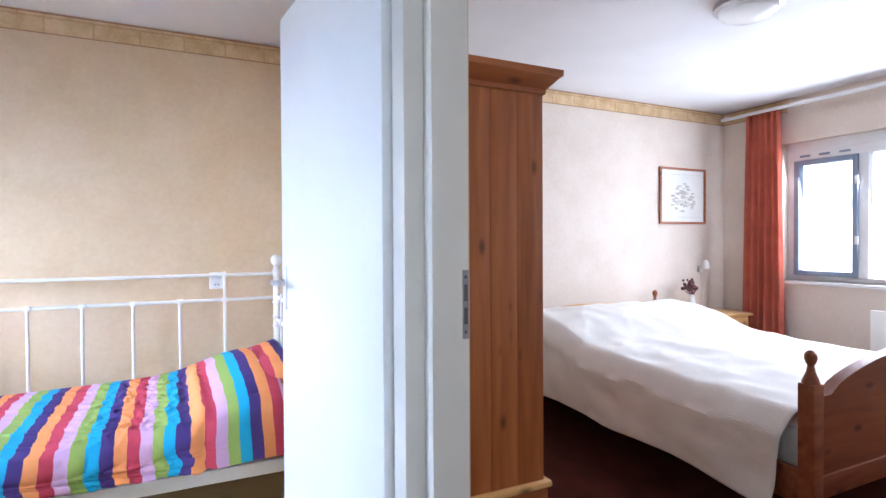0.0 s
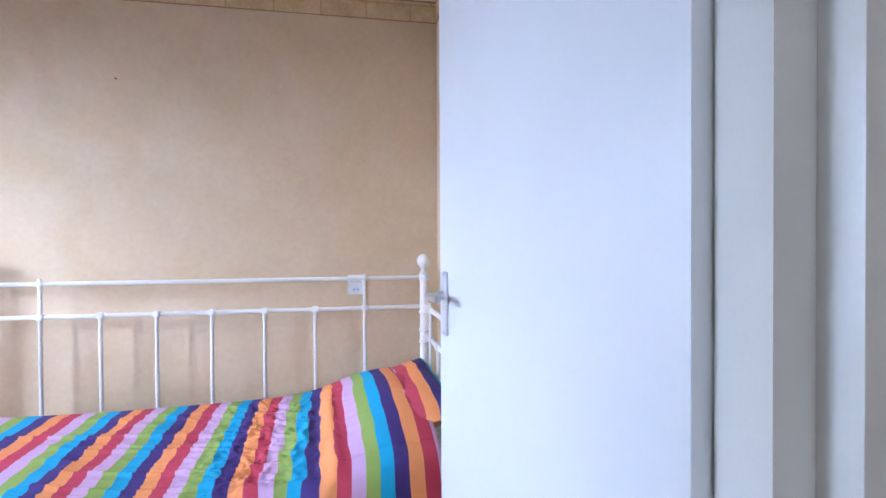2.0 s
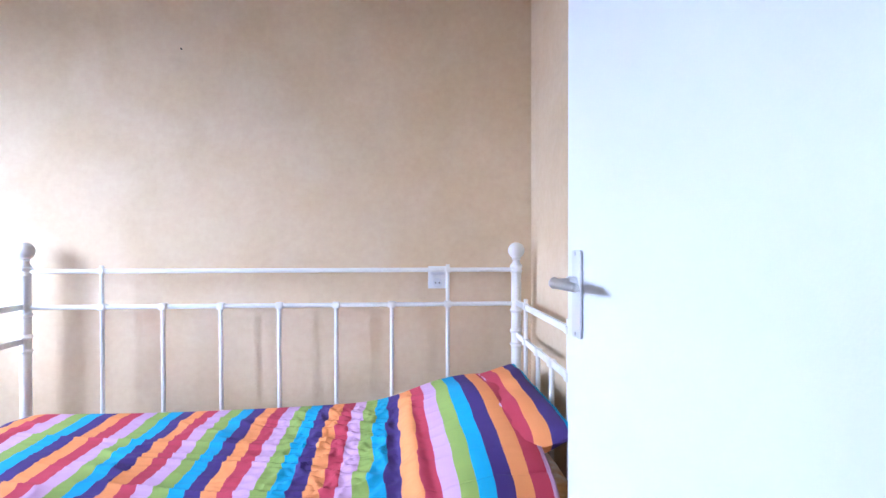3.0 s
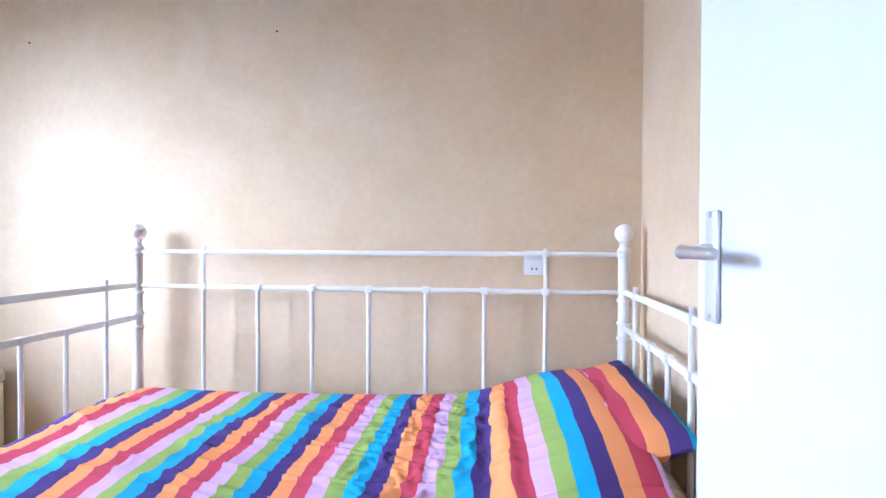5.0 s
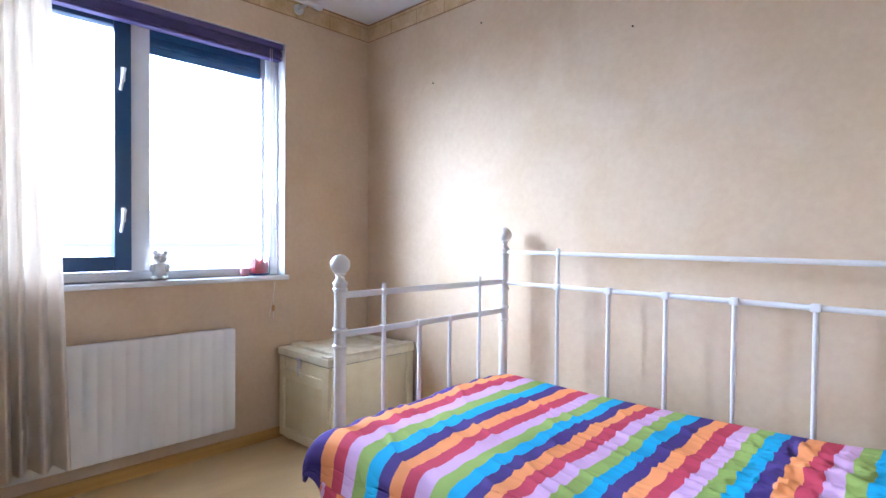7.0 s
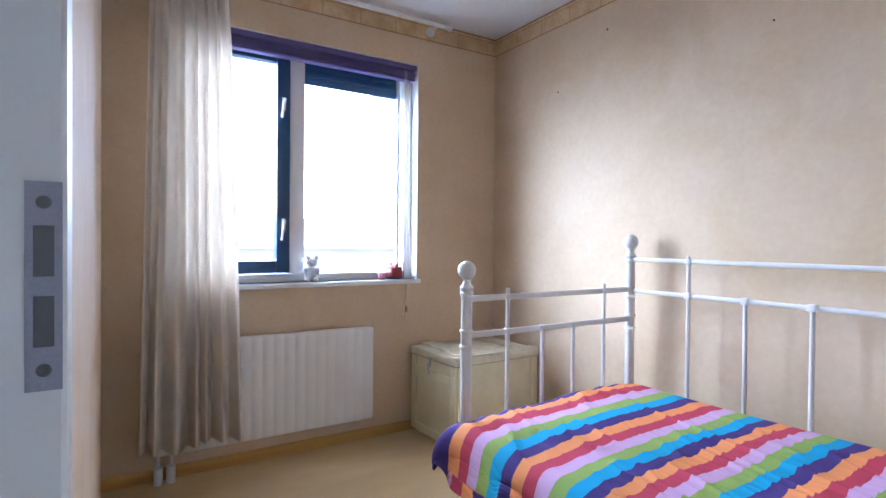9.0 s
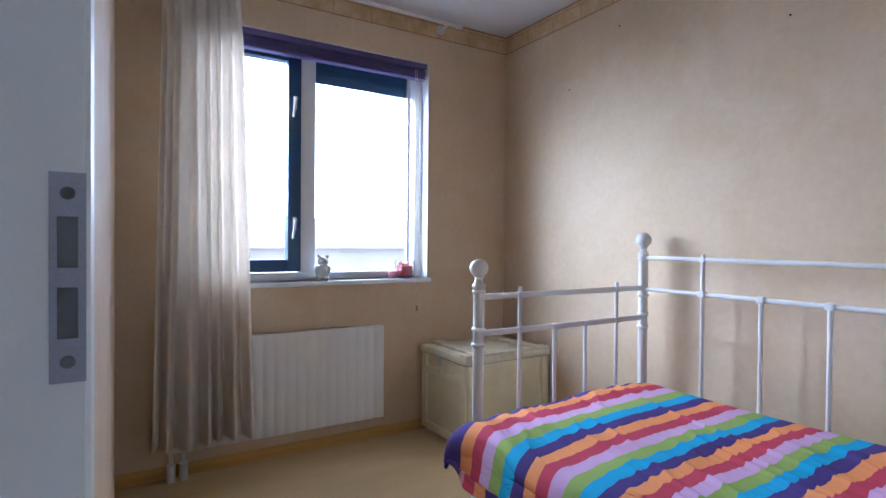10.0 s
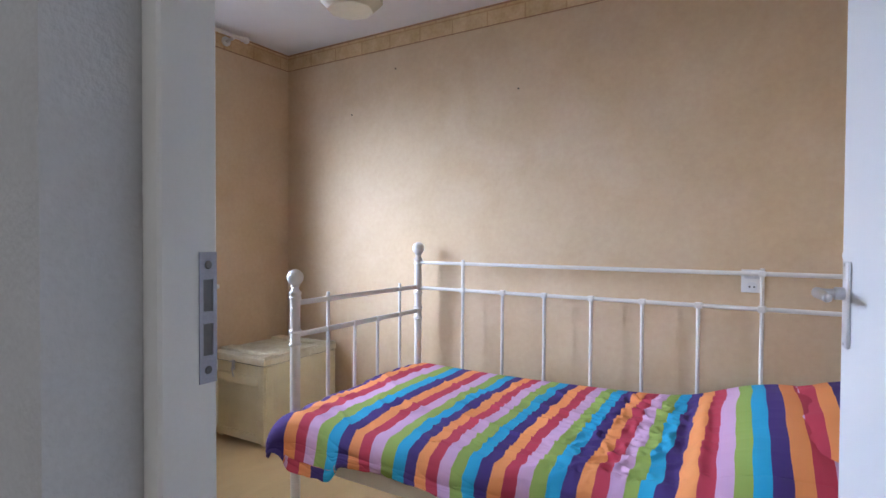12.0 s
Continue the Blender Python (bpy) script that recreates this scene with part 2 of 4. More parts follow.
def box(bm, x0, y0, z0, x1, y1, z1, bevel=0.0):
    made = bmesh.ops.create_cube(bm, size=1.0)["verts"]
    bmesh.ops.scale(bm, vec=(abs(x1 - x0), abs(y1 - y0), abs(z1 - z0)), verts=made)
    bmesh.ops.translate(bm, vec=((x0 + x1) / 2, (y0 + y1) / 2, (z0 + z1) / 2), verts=made)
    if bevel:
        edges = list({e for v in made for e in v.link_edges})
        bmesh.ops.bevel(bm, geom=edges, offset=bevel, segments=2, profile=0.6, affect="EDGES")
    return bm


def boxed(*args, **kw):
    return box(bmesh.new(), *args, **kw)


def rod(bm, a, b, r, sides=12, r2=None):
    a, b = Vector(a), Vector(b)
    d = b - a
    m = Matrix.Translation((a + b) / 2) @ d.to_track_quat("Z", "Y").to_matrix().to_4x4()
    bmesh.ops.create_cone(bm, cap_ends=True, segments=sides, radius1=r, radius2=r if r2 is None else r2, depth=d.length, matrix=m)
    return bm


def rodded(*args, **kw):
    return rod(bmesh.new(), *args, **kw)


def lathe(bm, profile, x, y, sides=20):
    """Turn (radius, height) pairs round the upright axis at x, y."""
    rings = []
    for r, z in profile:
        rings.append([bm.verts.new((x + r * math.cos(2 * math.pi * i / sides), y + r * math.sin(2 * math.pi * i / sides), z)) for i in range(sides)])
    for a, b in zip(rings, rings[1:]):
        for i in range(sides):
            bm.faces.new((a[i], a[(i + 1) % sides], b[(i + 1) % sides], b[i]))
    bm.faces.new(rings[0][::-1])
    bm.faces.new(rings[-1])
    return bm


def lathed(*args, **kw):
    return lathe(bmesh.new(), *args, **kw)


def ball(bm, x, y, z, r, sx=1.0, sy=1.0, sz=1.0):
    bmesh.ops.create_uvsphere(bm, u_segments=16, v_segments=10, radius=1.0, matrix=Matrix.LocRotScale((x, y, z), None, (r * sx, r * sy, r * sz)))
    return bm


def sheet(f, nu, nv, uvf=None):
    """A cloth from f(u, v), u and v from 0 to 1."""
    bm = bmesh.new()
    g = [[bm.verts.new(f(i / nu, j / nv)) for j in range(nv + 1)] for i in range(nu + 1)]
    lay = bm.loops.layers.uv.new("cloth")
    for i in range(nu):
        for j in range(nv):
            face = bm.faces.new((g[i][j], g[i + 1][j], g[i + 1][j + 1], g[i][j + 1]))
            for lo, (a, b) in zip(face.loops, ((i, j), (i + 1, j), (i + 1, j + 1), (i, j + 1))):
                lo[lay].uv = uvf(a / nu, b / nv) if uvf else (a / nu, b / nv)
    return bm


def mesh_of(name, bm, mat, smooth=True):
    bmesh.ops.recalc_face_normals(bm, faces=bm.faces)
    me = bpy.data.meshes.new(name)
    bm.to_mesh(me)
    bm.free()
    me.materials.append(mat)
    if smooth:
        for p in me.polygons:
            p.use_smooth = True
        me.set_sharp_from_angle(angle=radians(35))
    return me


def part(name, bm, mat, parent, label=""):
    ob = new(name, mesh_of(name, bm, mat))
    ob.parent = parent
    return tagged(ob, label)


def thing(name, bm, mat, label, category, group="", kind=""):
    return tagged(new(name, mesh_of(name, bm, mat)), label, category, group, kind)


def empty(name, label, category, group="", kind=""):
    ob = new(name)
    ob.empty_display_size = 0.1
    return tagged(ob, label, category, group, kind)


def structure(name, bm, mat, label, category):
    return thing(name, bm, mat, label, category, kind="structure")


def thicken(ob, t):
    s = ob.modifiers.new("thickness", "SOLIDIFY")
    s.thickness, s.offset = t, 0
    return ob


# ---------------- the rooms: plan
XW, XR = -2.764, 0.600           # small bedroom, window wall and partition
YS, YB = 1.715, 3.984            # small bedroom, door wall and bed wall
H = 2.56
P2 = 0.655                       # partition, face in the large bedroom
X2, Y2, Y2S = 4.888, 4.03, -0.25  # large bedroom
HX0, HY0 = -1.25, -1.0           # landing
DL, DR = -0.402, 0.494           # door opening of the small bedroom
B0, B1 = 0.62, 1.585             # door opening of the large bedroom
WY0, WY1, WZ0, WZ1 = 1.98, 3.383, 0.94, 2.276   # small bedroom window
VY0, VY1, VZ0, VZ1 = 1.2, 3.44, 0.93, 2.16      # large bedroom window
DOOR_H = 2.16

# floors and ceilings
structure("floor_small_bedroom", boxed(XW - 0.3, 1.66, -0.12, XR + 0.02, YB + 0.2, 0.0), VINYL, "yellow-brown wood-look vinyl floor", "floor")
structure("floor_large_bedroom", boxed(XR + 0.02, Y2S - 0.2, -0.12, X2 + 0.3, Y2 + 0.2, 0.0), CARPET, "dark red-brown carpeted floor", "floor")
structure("floor_landing", boxed(HX0 - 0.1, HY0 - 0.1, -0.12, XR + 0.02, 1.66, -0.001), HALL_FLOOR, "dull brown carpeted landing floor", "floor")
structure("ceiling_small_bedroom", boxed(XW - 0.3, 1.62, H, XR + 0.02, YB + 0.2, H + 0.15), CEIL, "white plastered bedroom ceiling", "ceiling")
structure("ceiling_large_bedroom", boxed(XR + 0.02, Y2S - 0.2, H, X2 + 0.3, Y2 + 0.2, H + 0.15), CEIL, "white plastered bedroom ceiling", "ceiling")
structure("ceiling_landing", boxed(HX0 - 0.1, HY0 - 0.1, H, XR + 0.02, 1.62, H + 0.15), CEIL, "white plastered landing ceiling", "ceiling")


def wall_with_hole(x0, x1, y0, y1, a0, a1, z0, z1, run):
    """A wall block with an opening; run is the axis along which a0..a1 lies."""
    bm = bmesh.new()
    if run == "y":
        if a0 > y0:
            box(bm, x0, y0, 0, x1, a0, H)
        if a1 < y1:
            box(bm, x0, a1, 0, x1, y1, H)
        if z0 > 0:
            box(bm, x0, a0, 0, x1, a1, z0)
        box(bm, x0, a0, z1, x1, a1, H)
    else:
        box(bm, x0, y0, 0, a0, y1, H)
        box(bm, a1, y0, 0, x1, y1, H)
        if z0 > 0:
            box(bm, a0, y0, 0, a1, y1, z0)
        box(bm, a0, y0, z1, a1, y1, H)
    return bm


structure("wall_window_small", wall_with_hole(XW - 0.26, XW, 1.62, YB + 0.2, WY0, WY1, WZ0, WZ1, "y"), PAPER, "beige sponged wallpaper wall round the window", "wall")
structure("wall_bed_small", boxed(XW, YB, 0, XR, YB + 0.2, H), PAPER, "beige sponged wallpaper wall behind the bed", "wall")
structure("wall_partition", boxed(XR, B1 + 0.012, 0, P2, Y2, H), PAPER, "thin papered partition between the two bedrooms", "wall")
structure("wall_door_small", wall_with_hole(XW, XR - 0.002, 1.665, YS, DL - 0.075, DR + 0.054, 0, DOOR_H + 0.06, "x"), PAPER, "beige papered wall beside the door", "wall")
bm = boxed(HX0, 1.528, 0, -0.437, 1.662, H)
box(bm, -0.437, 1.528, DOOR_H + 0.06, XR - 0.055, 1.662, H)
structure("wall_landing_door", bm, HALL, "grey papered landing wall round the door", "wall")
structure("wall_landing_side", boxed(0.548, HY0, 0, P2, B0 - 0.05, H), HALL, "grey papered landing wall", "wall")
structure("wall_landing_lintel", boxed(0.548, B0 - 0.05, DOOR_H + 0.05, P2, B1 + 0.012, H), HALL, "papered wall above the doorway", "wall")
structure("wall_landing_left", boxed(HX0 - 0.1, HY0, 0, HX0, 1.62, H), HALL, "grey papered landing wall", "wall")
# the opening in this unseen wall is added for the fill lamp
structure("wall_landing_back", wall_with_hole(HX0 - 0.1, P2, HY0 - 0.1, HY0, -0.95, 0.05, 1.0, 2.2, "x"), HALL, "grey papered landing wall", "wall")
structure("wall_bed_large", boxed(P2, Y2, 0, X2, Y2 + 0.2, H), PAPER2, "pale beige papered wall behind the double bed", "wall")
structure("wall_window_large", wall_with_hole(X2, X2 + 0.28, Y2S - 0.2, Y2 + 0.2, VY0, VY1, VZ0, VZ1, "y"), PAPER2, "pale papered wall round the wide window", "wall")
structure("wall_south_large", boxed(P2, Y2S - 0.2, 0, X2, Y2S, H), PAPER2, "pale papered bedroom wall", "wall")

# wallpaper frieze under the ceilings
FZ = H - 0.121


def frieze(name, x0, y0, x1, y1, mat):
    ob = structure(name, boxed(x0, y0, FZ, x1, y1, H - 0.002), mat, "ochre patterned wallpaper border below the ceiling", "border")
    g = 0.0015
    part("border_line", boxed(x0 - g, y0 - g, FZ + 0.001, x1 + g, y1 + g, FZ + 0.006), LINE, ob)
    part("border_line", boxed(x0 - g, y0 - g, H - 0.012, x1 + g, y1 + g, H - 0.005), LINE, ob)


frieze("trim_bed_wall", XW + 0.004, YB - 0.003, XR - 0.004, YB + 0.001, BORDER_X)
frieze("trim_window_wall", XW - 0.001, YS + 0.004, XW + 0.003, YB - 0.004, BORDER_Y)
frieze("trim_partition", XR - 0.003, YS + 0.004, XR + 0.001, YB - 0.004, BORDER_Y)
frieze("trim_large_bed_wall", P2 + 0.004, Y2 - 0.003, X2 - 0.004, Y2 + 0.001, BORDER_X)
frieze("trim_large_window_wall", X2 - 0.003, 3.40, X2 + 0.001, Y2 - 0.004, BORDER_Y)

# baseboards
structure("baseboard_window", boxed(XW, YS, 0, XW + 0.014, YB, 0.062, bevel=0.004), YELLOW_WOOD, "yellow stained wooden baseboard under the radiator", "baseboard")
structure("baseboard_bed", boxed(XW + 0.014, YB - 0.014, 0, XR, YB, 0.062, bevel=0.004), YELLOW_WOOD, "yellow stained wooden baseboard behind the bed", "baseboard")
structure("baseboard_partition", boxed(XR - 0.014, YS, 0, XR, YB - 0.014, 0.062, bevel=0.004), YELLOW_WOOD, "yellow stained wooden baseboard", "baseboard")


# door frames, profiled steel
def jamb(bm, pts, z0, z1):
    lo, hi = [bm.verts.new((x, y, z0)) for x, y in pts], [bm.verts.new((x, y, z1)) for x, y in pts]
    n = len(pts)
    for i in range(n):
        bm.faces.new((lo[i], lo[(i + 1) % n], hi[(i + 1) % n], hi[i]))
    bm.faces.new(lo[::-1])
    bm.faces.new(hi)
    return bm


def strike_plate(name, parent, x, y, face):
    """Screwed lock plate with two slots, 20 mm wide; face is the way that it looks."""
    z0, z1, w, t = 1.047, 1.219, 0.0126 if face == "x" else 0.0085, 0.002

    def slab(a0, a1, z0, z1, d0, d1, bevel=0.0):
        if face == "x":
            return boxed(x + d0, y + a0, z0, x + d1, y + a1, z1, bevel=bevel)
        return boxed(x + a0, y - d1, z0, x + a1, y - d0, z1, bevel=bevel)
    bm = bmesh.new()
    g = 0.0055 if face == "x" else 0.003
    for a0, a1, c0, c1 in ((-w, w, z1 - 0.036, z1), (-w, w, z0, z0 + 0.036), (-w, w, 1.125, 1.141), (-w, -w + g, z0 + 0.036, 1.125), (w - g, w, z0 + 0.036, 1.125), (-w, -w + g, 1.141, z1 - 0.036), (w - g, w, 1.141, z1 - 0.036)):
        if face == "x":
            box(bm, x, y + a0, c0, x + t, y + a1, c1)
        else:
            box(bm, x + a0, y - t, c0, x + a1, y, c1)
    p = part(name, bm, DULL_STEEL, parent, "screwed steel strike plate")
    # thin grey slabs put the shade of the hollow slots into colour
    part("slot", slab(-w + g * 0.6, w - g * 0.6, 1.139, z1 - 0.034, 0.0001, 0.0006), SLOT, p)
    part("slot", slab(-w + g * 0.6, w - g * 0.6, z0 + 0.034, 1.127, 0.0001, 0.0006), SLOT, p)
    for z in (z1 - 0.017, z0 + 0.017):
        b = bmesh.new()
        if face == "x":
            rod(b, (x + t, y, z), (x + t + 0.0015, y, z), 0.0055, 12, 0.004)
            box(b, x + t + 0.0012, y - 0.004, z - 0.0006, x + t + 0.002, y + 0.004, z + 0.0006)
        else:
            rod(b, (x, y - t, z), (x, y - t - 0.0015, z), 0.0045, 12, 0.003)
            box(b, x - 0.003, y - t - 0.002, z - 0.0006, x + 0.003, y - t - 0.0012, z + 0.0006)
        part("screw", b, SLOT, p)
    return p


frame_a = empty("door_frame_small_bedroom", "grey-white painted steel door frame", "door frame", kind="structure")
part("jamb", jamb(bmesh.new(), [(DL - 0.0745, 1.6635), (-0.4365, 1.6635), (-0.4365, 1.637), (DL - 0.004, 1.637), (DL, 1.641), (DL, 1.7135), (DL - 0.004, 1.7175), (DL - 0.0745, 1.7175)], 0, DOOR_H + 0.0595), FRAME_PAINT, frame_a)
part("jamb", jamb(bmesh.new(), [(DR, 1.634), (DR + 0.0535, 1.637), (DR + 0.0535, 1.7175), (DR, 1.7175)], 0, DOOR_H + 0.0595), FRAME_PAINT, frame_a)
part("head", boxed(DL, 1.636, DOOR_H, DR, 1.7165, DOOR_H + 0.0585, bevel=0.003), FRAME_PAINT, frame_a)
strike_plate("strike_plate", frame_a, DL, 1.702, "x")

frame_b = empty("door_frame_large_bedroom", "grey-white painted steel door frame", "door frame", kind="structure")
part("jamb", boxed(0.546, B1, 0, P2 - 0.008, B1 + 0.052, DOOR_H + 0.048, bevel=0.004), FRAME_PAINT, frame_b)
part("jamb", boxed(0.546, B0 - 0.048, 0, P2 + 0.002, B0, DOOR_H + 0.048, bevel=0.004), FRAME_PAINT, frame_b)
part("head", boxed(0.546, B0, DOOR_H, P2 + 0.002, B1, DOOR_H + 0.048, bevel=0.004), FRAME_PAINT, frame_b)
strike_plate("strike_plate", frame_b, 0.637, B1, "y")

# open door leaf of the small bedroom, hinged beside the partition
door = empty("door_small_bedroom", "plain white flush door, standing open", "door", kind="structure")
LEAF = 0.945
part("leaf", boxed(0, 0, 0.012, LEAF, 0.038, 2.195, bevel=0.004), DOOR_PAINT, door)
plate = part("back_plate", boxed(LEAF - 0.074, 0.038, 1.022, LEAF - 0.036, 0.046, 1.197, bevel=0.005), ALU, door, "satin aluminium back plate")
part("screw", rodded((LEAF - 0.055, 0.045, 1.19), (LEAF - 0.055, 0.0472, 1.19), 0.004), STEEL, plate)
part("screw", rodded((LEAF - 0.055, 0.045, 1.031), (LEAF - 0.055, 0.0472, 1.031), 0.004), STEEL, plate)
bm = rodded((LEAF - 0.055, 0.044, 1.132), (LEAF - 0.055, 0.062, 1.132), 0.013, 18)
rod(bm, (LEAF - 0.055, 0.05, 1.132), (LEAF - 0.055, 0.092, 1.132), 0.009, 16)
ball(bm, LEAF - 0.055, 0.09, 1.132, 0.0115)
rod(bm, (LEAF - 0.053, 0.09, 1.132), (LEAF - 0.155, 0.094, 1.131), 0.0105, 16, 0.0085)
ball(bm, LEAF - 0.155, 0.094, 1.131, 0.0088)
part("lever", bm, STEEL, door, "brushed lever handle")
for z in (0.25, 1.1, 1.95):
    part("hinge", rodded((-0.006, 0.0, z), (-0.006, 0.0, z + 0.09), 0.007), STEEL, door)
hinge_at, free_at = Vector((0.466, 1.7195, 0)), Vector((0.358, 2.656, 0))
way = (free_at - hinge_at).normalized()
side = Vector((-way.y, way.x, 0))
door.matrix_world = Matrix((
    (way.x, side.x, 0, hinge_at.x - side.x * 0.038), (way.y, side.y, 0, hinge_at.y - side.y * 0.038), (0, 0, 1, 0), (0, 0, 0, 1)))

# unseen window, made up so that the landing fill has an opening
fill_win = empty("window_landing_added", "white framed landing window, unseen and added to let fill light in", "window", kind="structure")
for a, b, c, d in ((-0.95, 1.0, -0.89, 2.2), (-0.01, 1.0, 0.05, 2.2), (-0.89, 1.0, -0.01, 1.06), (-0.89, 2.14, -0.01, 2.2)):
    part("window_frame", boxed(a, HY0 - 0.09, b, c, HY0 - 0.02, d, bevel=0.003), WHITE_TRIM, fill_win)
pn = part("pane", boxed(-0.89, HY0 - 0.062, 1.06, -0.01, HY0 - 0.056, 2.14), GLASS, fill_win)
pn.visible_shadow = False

# ---------------- window of the small bedroom
GX = XW - 0.12
win = empty("window_small_bedroom", "white framed window with a dark blue casement", "window", kind="structure")
part("window_sill", boxed(XW - 0.2, WY0 - 0.03, WZ0 - 0.026, XW + 0.028, WY1 + 0.012, WZ0, bevel=0.004), WHITE_TRIM, win, "white window sill")
for a, b in ((WY0, WY0 + 0.05), (2.605, 2.69), (WY1 - 0.05, WY1)):
    part("window_frame", boxed(GX - 0.06, a, WZ0 + 0.045, GX + 0.035, b, WZ1 - 0.045, bevel=0.004), WHITE_TRIM, win)
part("window_frame", boxed(GX - 0.06, WY0, WZ1 - 0.045, GX + 0.035, WY1, WZ1, bevel=0.004), WHITE_TRIM, win)
part("window_frame", boxed(GX - 0.06, WY0, WZ0, GX + 0.035, WY1, WZ0 + 0.045, bevel=0.004), WHITE_TRIM, win)
for a, b, c, d in ((WY0, WZ0, WY0 + 0.003, WZ1), (WY1 - 0.003, WZ0, WY1, WZ1), (WY0, WZ1 - 0.003, WY1, WZ1)):
    part("reveal_lining", boxed(GX + 0.035, a, b, XW - 0.001, c, d), WHITE_TRIM, win)
cas = part("casement", boxed(GX - 0.02, 2.53, WZ0 + 0.05, GX + 0.052, 2.603, WZ1 - 0.05, bevel=0.006), NAVY, win, "dark blue painted casement")
for a, b, c, d in ((WY0 + 0.052, WZ0 + 0.05, WY0 + 0.125, WZ1 - 0.05), (WY0 + 0.125, WZ0 + 0.05, 2.53, WZ0 + 0.12), (WY0 + 0.125, WZ1 - 0.12, 2.53, WZ1 - 0.05)):
    part("casement_rail", boxed(GX - 0.02, a, b, GX + 0.05, c, d, bevel=0.006), NAVY, cas)
pane = part("pane", boxed(GX - 0.004, WY0 + 0.12, WZ0 + 0.115, GX + 0.004, 2.535, WZ1 - 0.115), GLASS, win)
pane.visible_shadow = False
pane = part("pane", boxed(GX - 0.034, 2.688, WZ0 + 0.042, GX - 0.026, WY1 - 0.048, WZ1 - 0.042), GLASS, win)
pane.visible_shadow = False
for z in (1.26, 1.93):
    hd = part("window_handle", boxed(GX + 0.052, 2.556, z - 0.035, GX + 0.06, 2.576, z + 0.035, bevel=0.003), ALU, win, "white metal window handle")
    b = rodded((GX + 0.06, 2.566, z + 0.02), (GX + 0.082, 2.566, z + 0.02), 0.008)
    rod(b, (GX + 0.082, 2.566, z + 0.024), (GX + 0.088, 2.548, z - 0.085), 0.008, 12, 0.006)
    part("lever", b, WHITE_TRIM, hd)
b = boxed(GX + 0.05, 2.05, WZ0 + 0.075, GX + 0.058, 2.30, WZ0 + 0.088, bevel=0.002)
rod(b, (GX + 0.058, 2.29, WZ0 + 0.082), (GX + 0.072, 2.29, WZ0 + 0.082), 0.006)
part("window_stay", b, STEEL, win, "metal casement stay")

# roller shutter, half lowered outside the fixed pane
shutter = empty("roller_shutter", "dark blue roller shutter lowered a little outside the window", "shutter")
for i in range(4):
    part("slat", boxed(GX - 0.056, 2.695, 2.085 + i * 0.044, GX - 0.038, WY1 - 0.055, 2.131 + i * 0.044, bevel=0.006), SHUTTER, shutter)
part("guide", boxed(GX - 0.022, WY1 - 0.085, WZ0 + 0.06, GX - 0.004, WY1 - 0.062, 2.2, bevel=0.003), ALU, shutter, "aluminium guide")

# raised venetian blind at the top of the opening
blind = empty("venetian_blind", "purple metal venetian blind pulled up under the lintel", "blind")
part("head_rail", boxed(XW - 0.052, WY0 + 0.006, WZ1 - 0.034, XW - 0.012, WY1 - 0.006, WZ1 - 0.004, bevel=0.003), PURPLE, blind)
slat = boxed(XW - 0.058, WY0 + 0.01, -0.0012, XW - 0.006, WY1 - 0.02, 0.0012)
slat_mesh = mesh_of("slat", slat, PURPLE)
for i in range(11):
    s = new("slat", slat_mesh)
    s.parent, s.location, s.rotation_euler = blind, (0.0, random.uniform(-0.003, 0.003), WZ1 - 0.041 - i * 0.0046), (random.uniform(-0.003, 0.003), 0, 0)
part("bottom_rail", boxed(XW - 0.056, WY0 + 0.01, WZ1 - 0.104, XW - 0.008, WY1 - 0.02, WZ1 - 0.091, bevel=0.003), PURPLE, blind)
part("tilt_wand", rodded((XW - 0.012, WY1 - 0.055, WZ1 - 0.04), (XW - 0.014, WY1 - 0.05, 1.2), 0.003, 8), glass("clear_plastic", (0.9, 0.9, 0.9), 0.1), blind)
cu = bpy.data.curves.new("pull_cord", "CURVE")
cu.dimensions, cu.bevel_depth = "3D", 0.0016
for off in (0.0, 0.012):
    sp = cu.splines.new("BEZIER")
    sp.bezier_points.add(3)
    for p, c in zip(sp.bezier_points, ((XW - 0.006, 3.29 + off, WZ1 - 0.05), (XW + 0.008, 3.292 + off, 1.5), (XW + 0.034, 3.295 + off, 0.95), (XW + 0.02, 3.30 - off * 2, 0.70 + off))):
        p.co = c
        p.handle_left_type = p.handle_right_type = "AUTO"
cu.materials.append(CURTAIN)
cord = new("pull_cord", cu)
cord.parent = blind
b = lathed([(0.004, 0.775), (0.008, 0.77), (0.009, 0.745), (0.005, 0.738)], XW + 0.022, 3.30, 12)
part("cord_tassel", b, PINE_PALE, blind, "small wooden cord tassel")

# bear ornament, one plain mesh
bm = ball(bmesh.new(), 0, 0, 0.042, 0.036, 1, 1, 1.2)
ball(bm, 0.004, 0, 0.098, 0.026, 1, 1.05, 0.95)
ball(bm, 0.028, 0, 0.092, 0.012)
for s in (-1, 1):
    ball(bm, -0.002, s * 0.021, 0.122, 0.0095, 0.6, 1, 1)
    ball(bm, 0.03, s * 0.021, 0.012, 0.014, 1.4, 1, 0.9)
    ball(bm, 0.022, s * 0.03, 0.055, 0.012, 1, 0.9, 1.6)
bear = thing("bear_ornament", bm, CERAMIC, "small white ceramic bear on the window sill", "ornament")
bear.matrix_world = pose(XW - 0.03, 2.72, WZ0, 0, 0, -25) @ Matrix.Scale(1.12, 4)

# candle in a square glass on a blue saucer
candle = empty("candle_holder", "square glass with red and pink candles on a saucer", "candle")
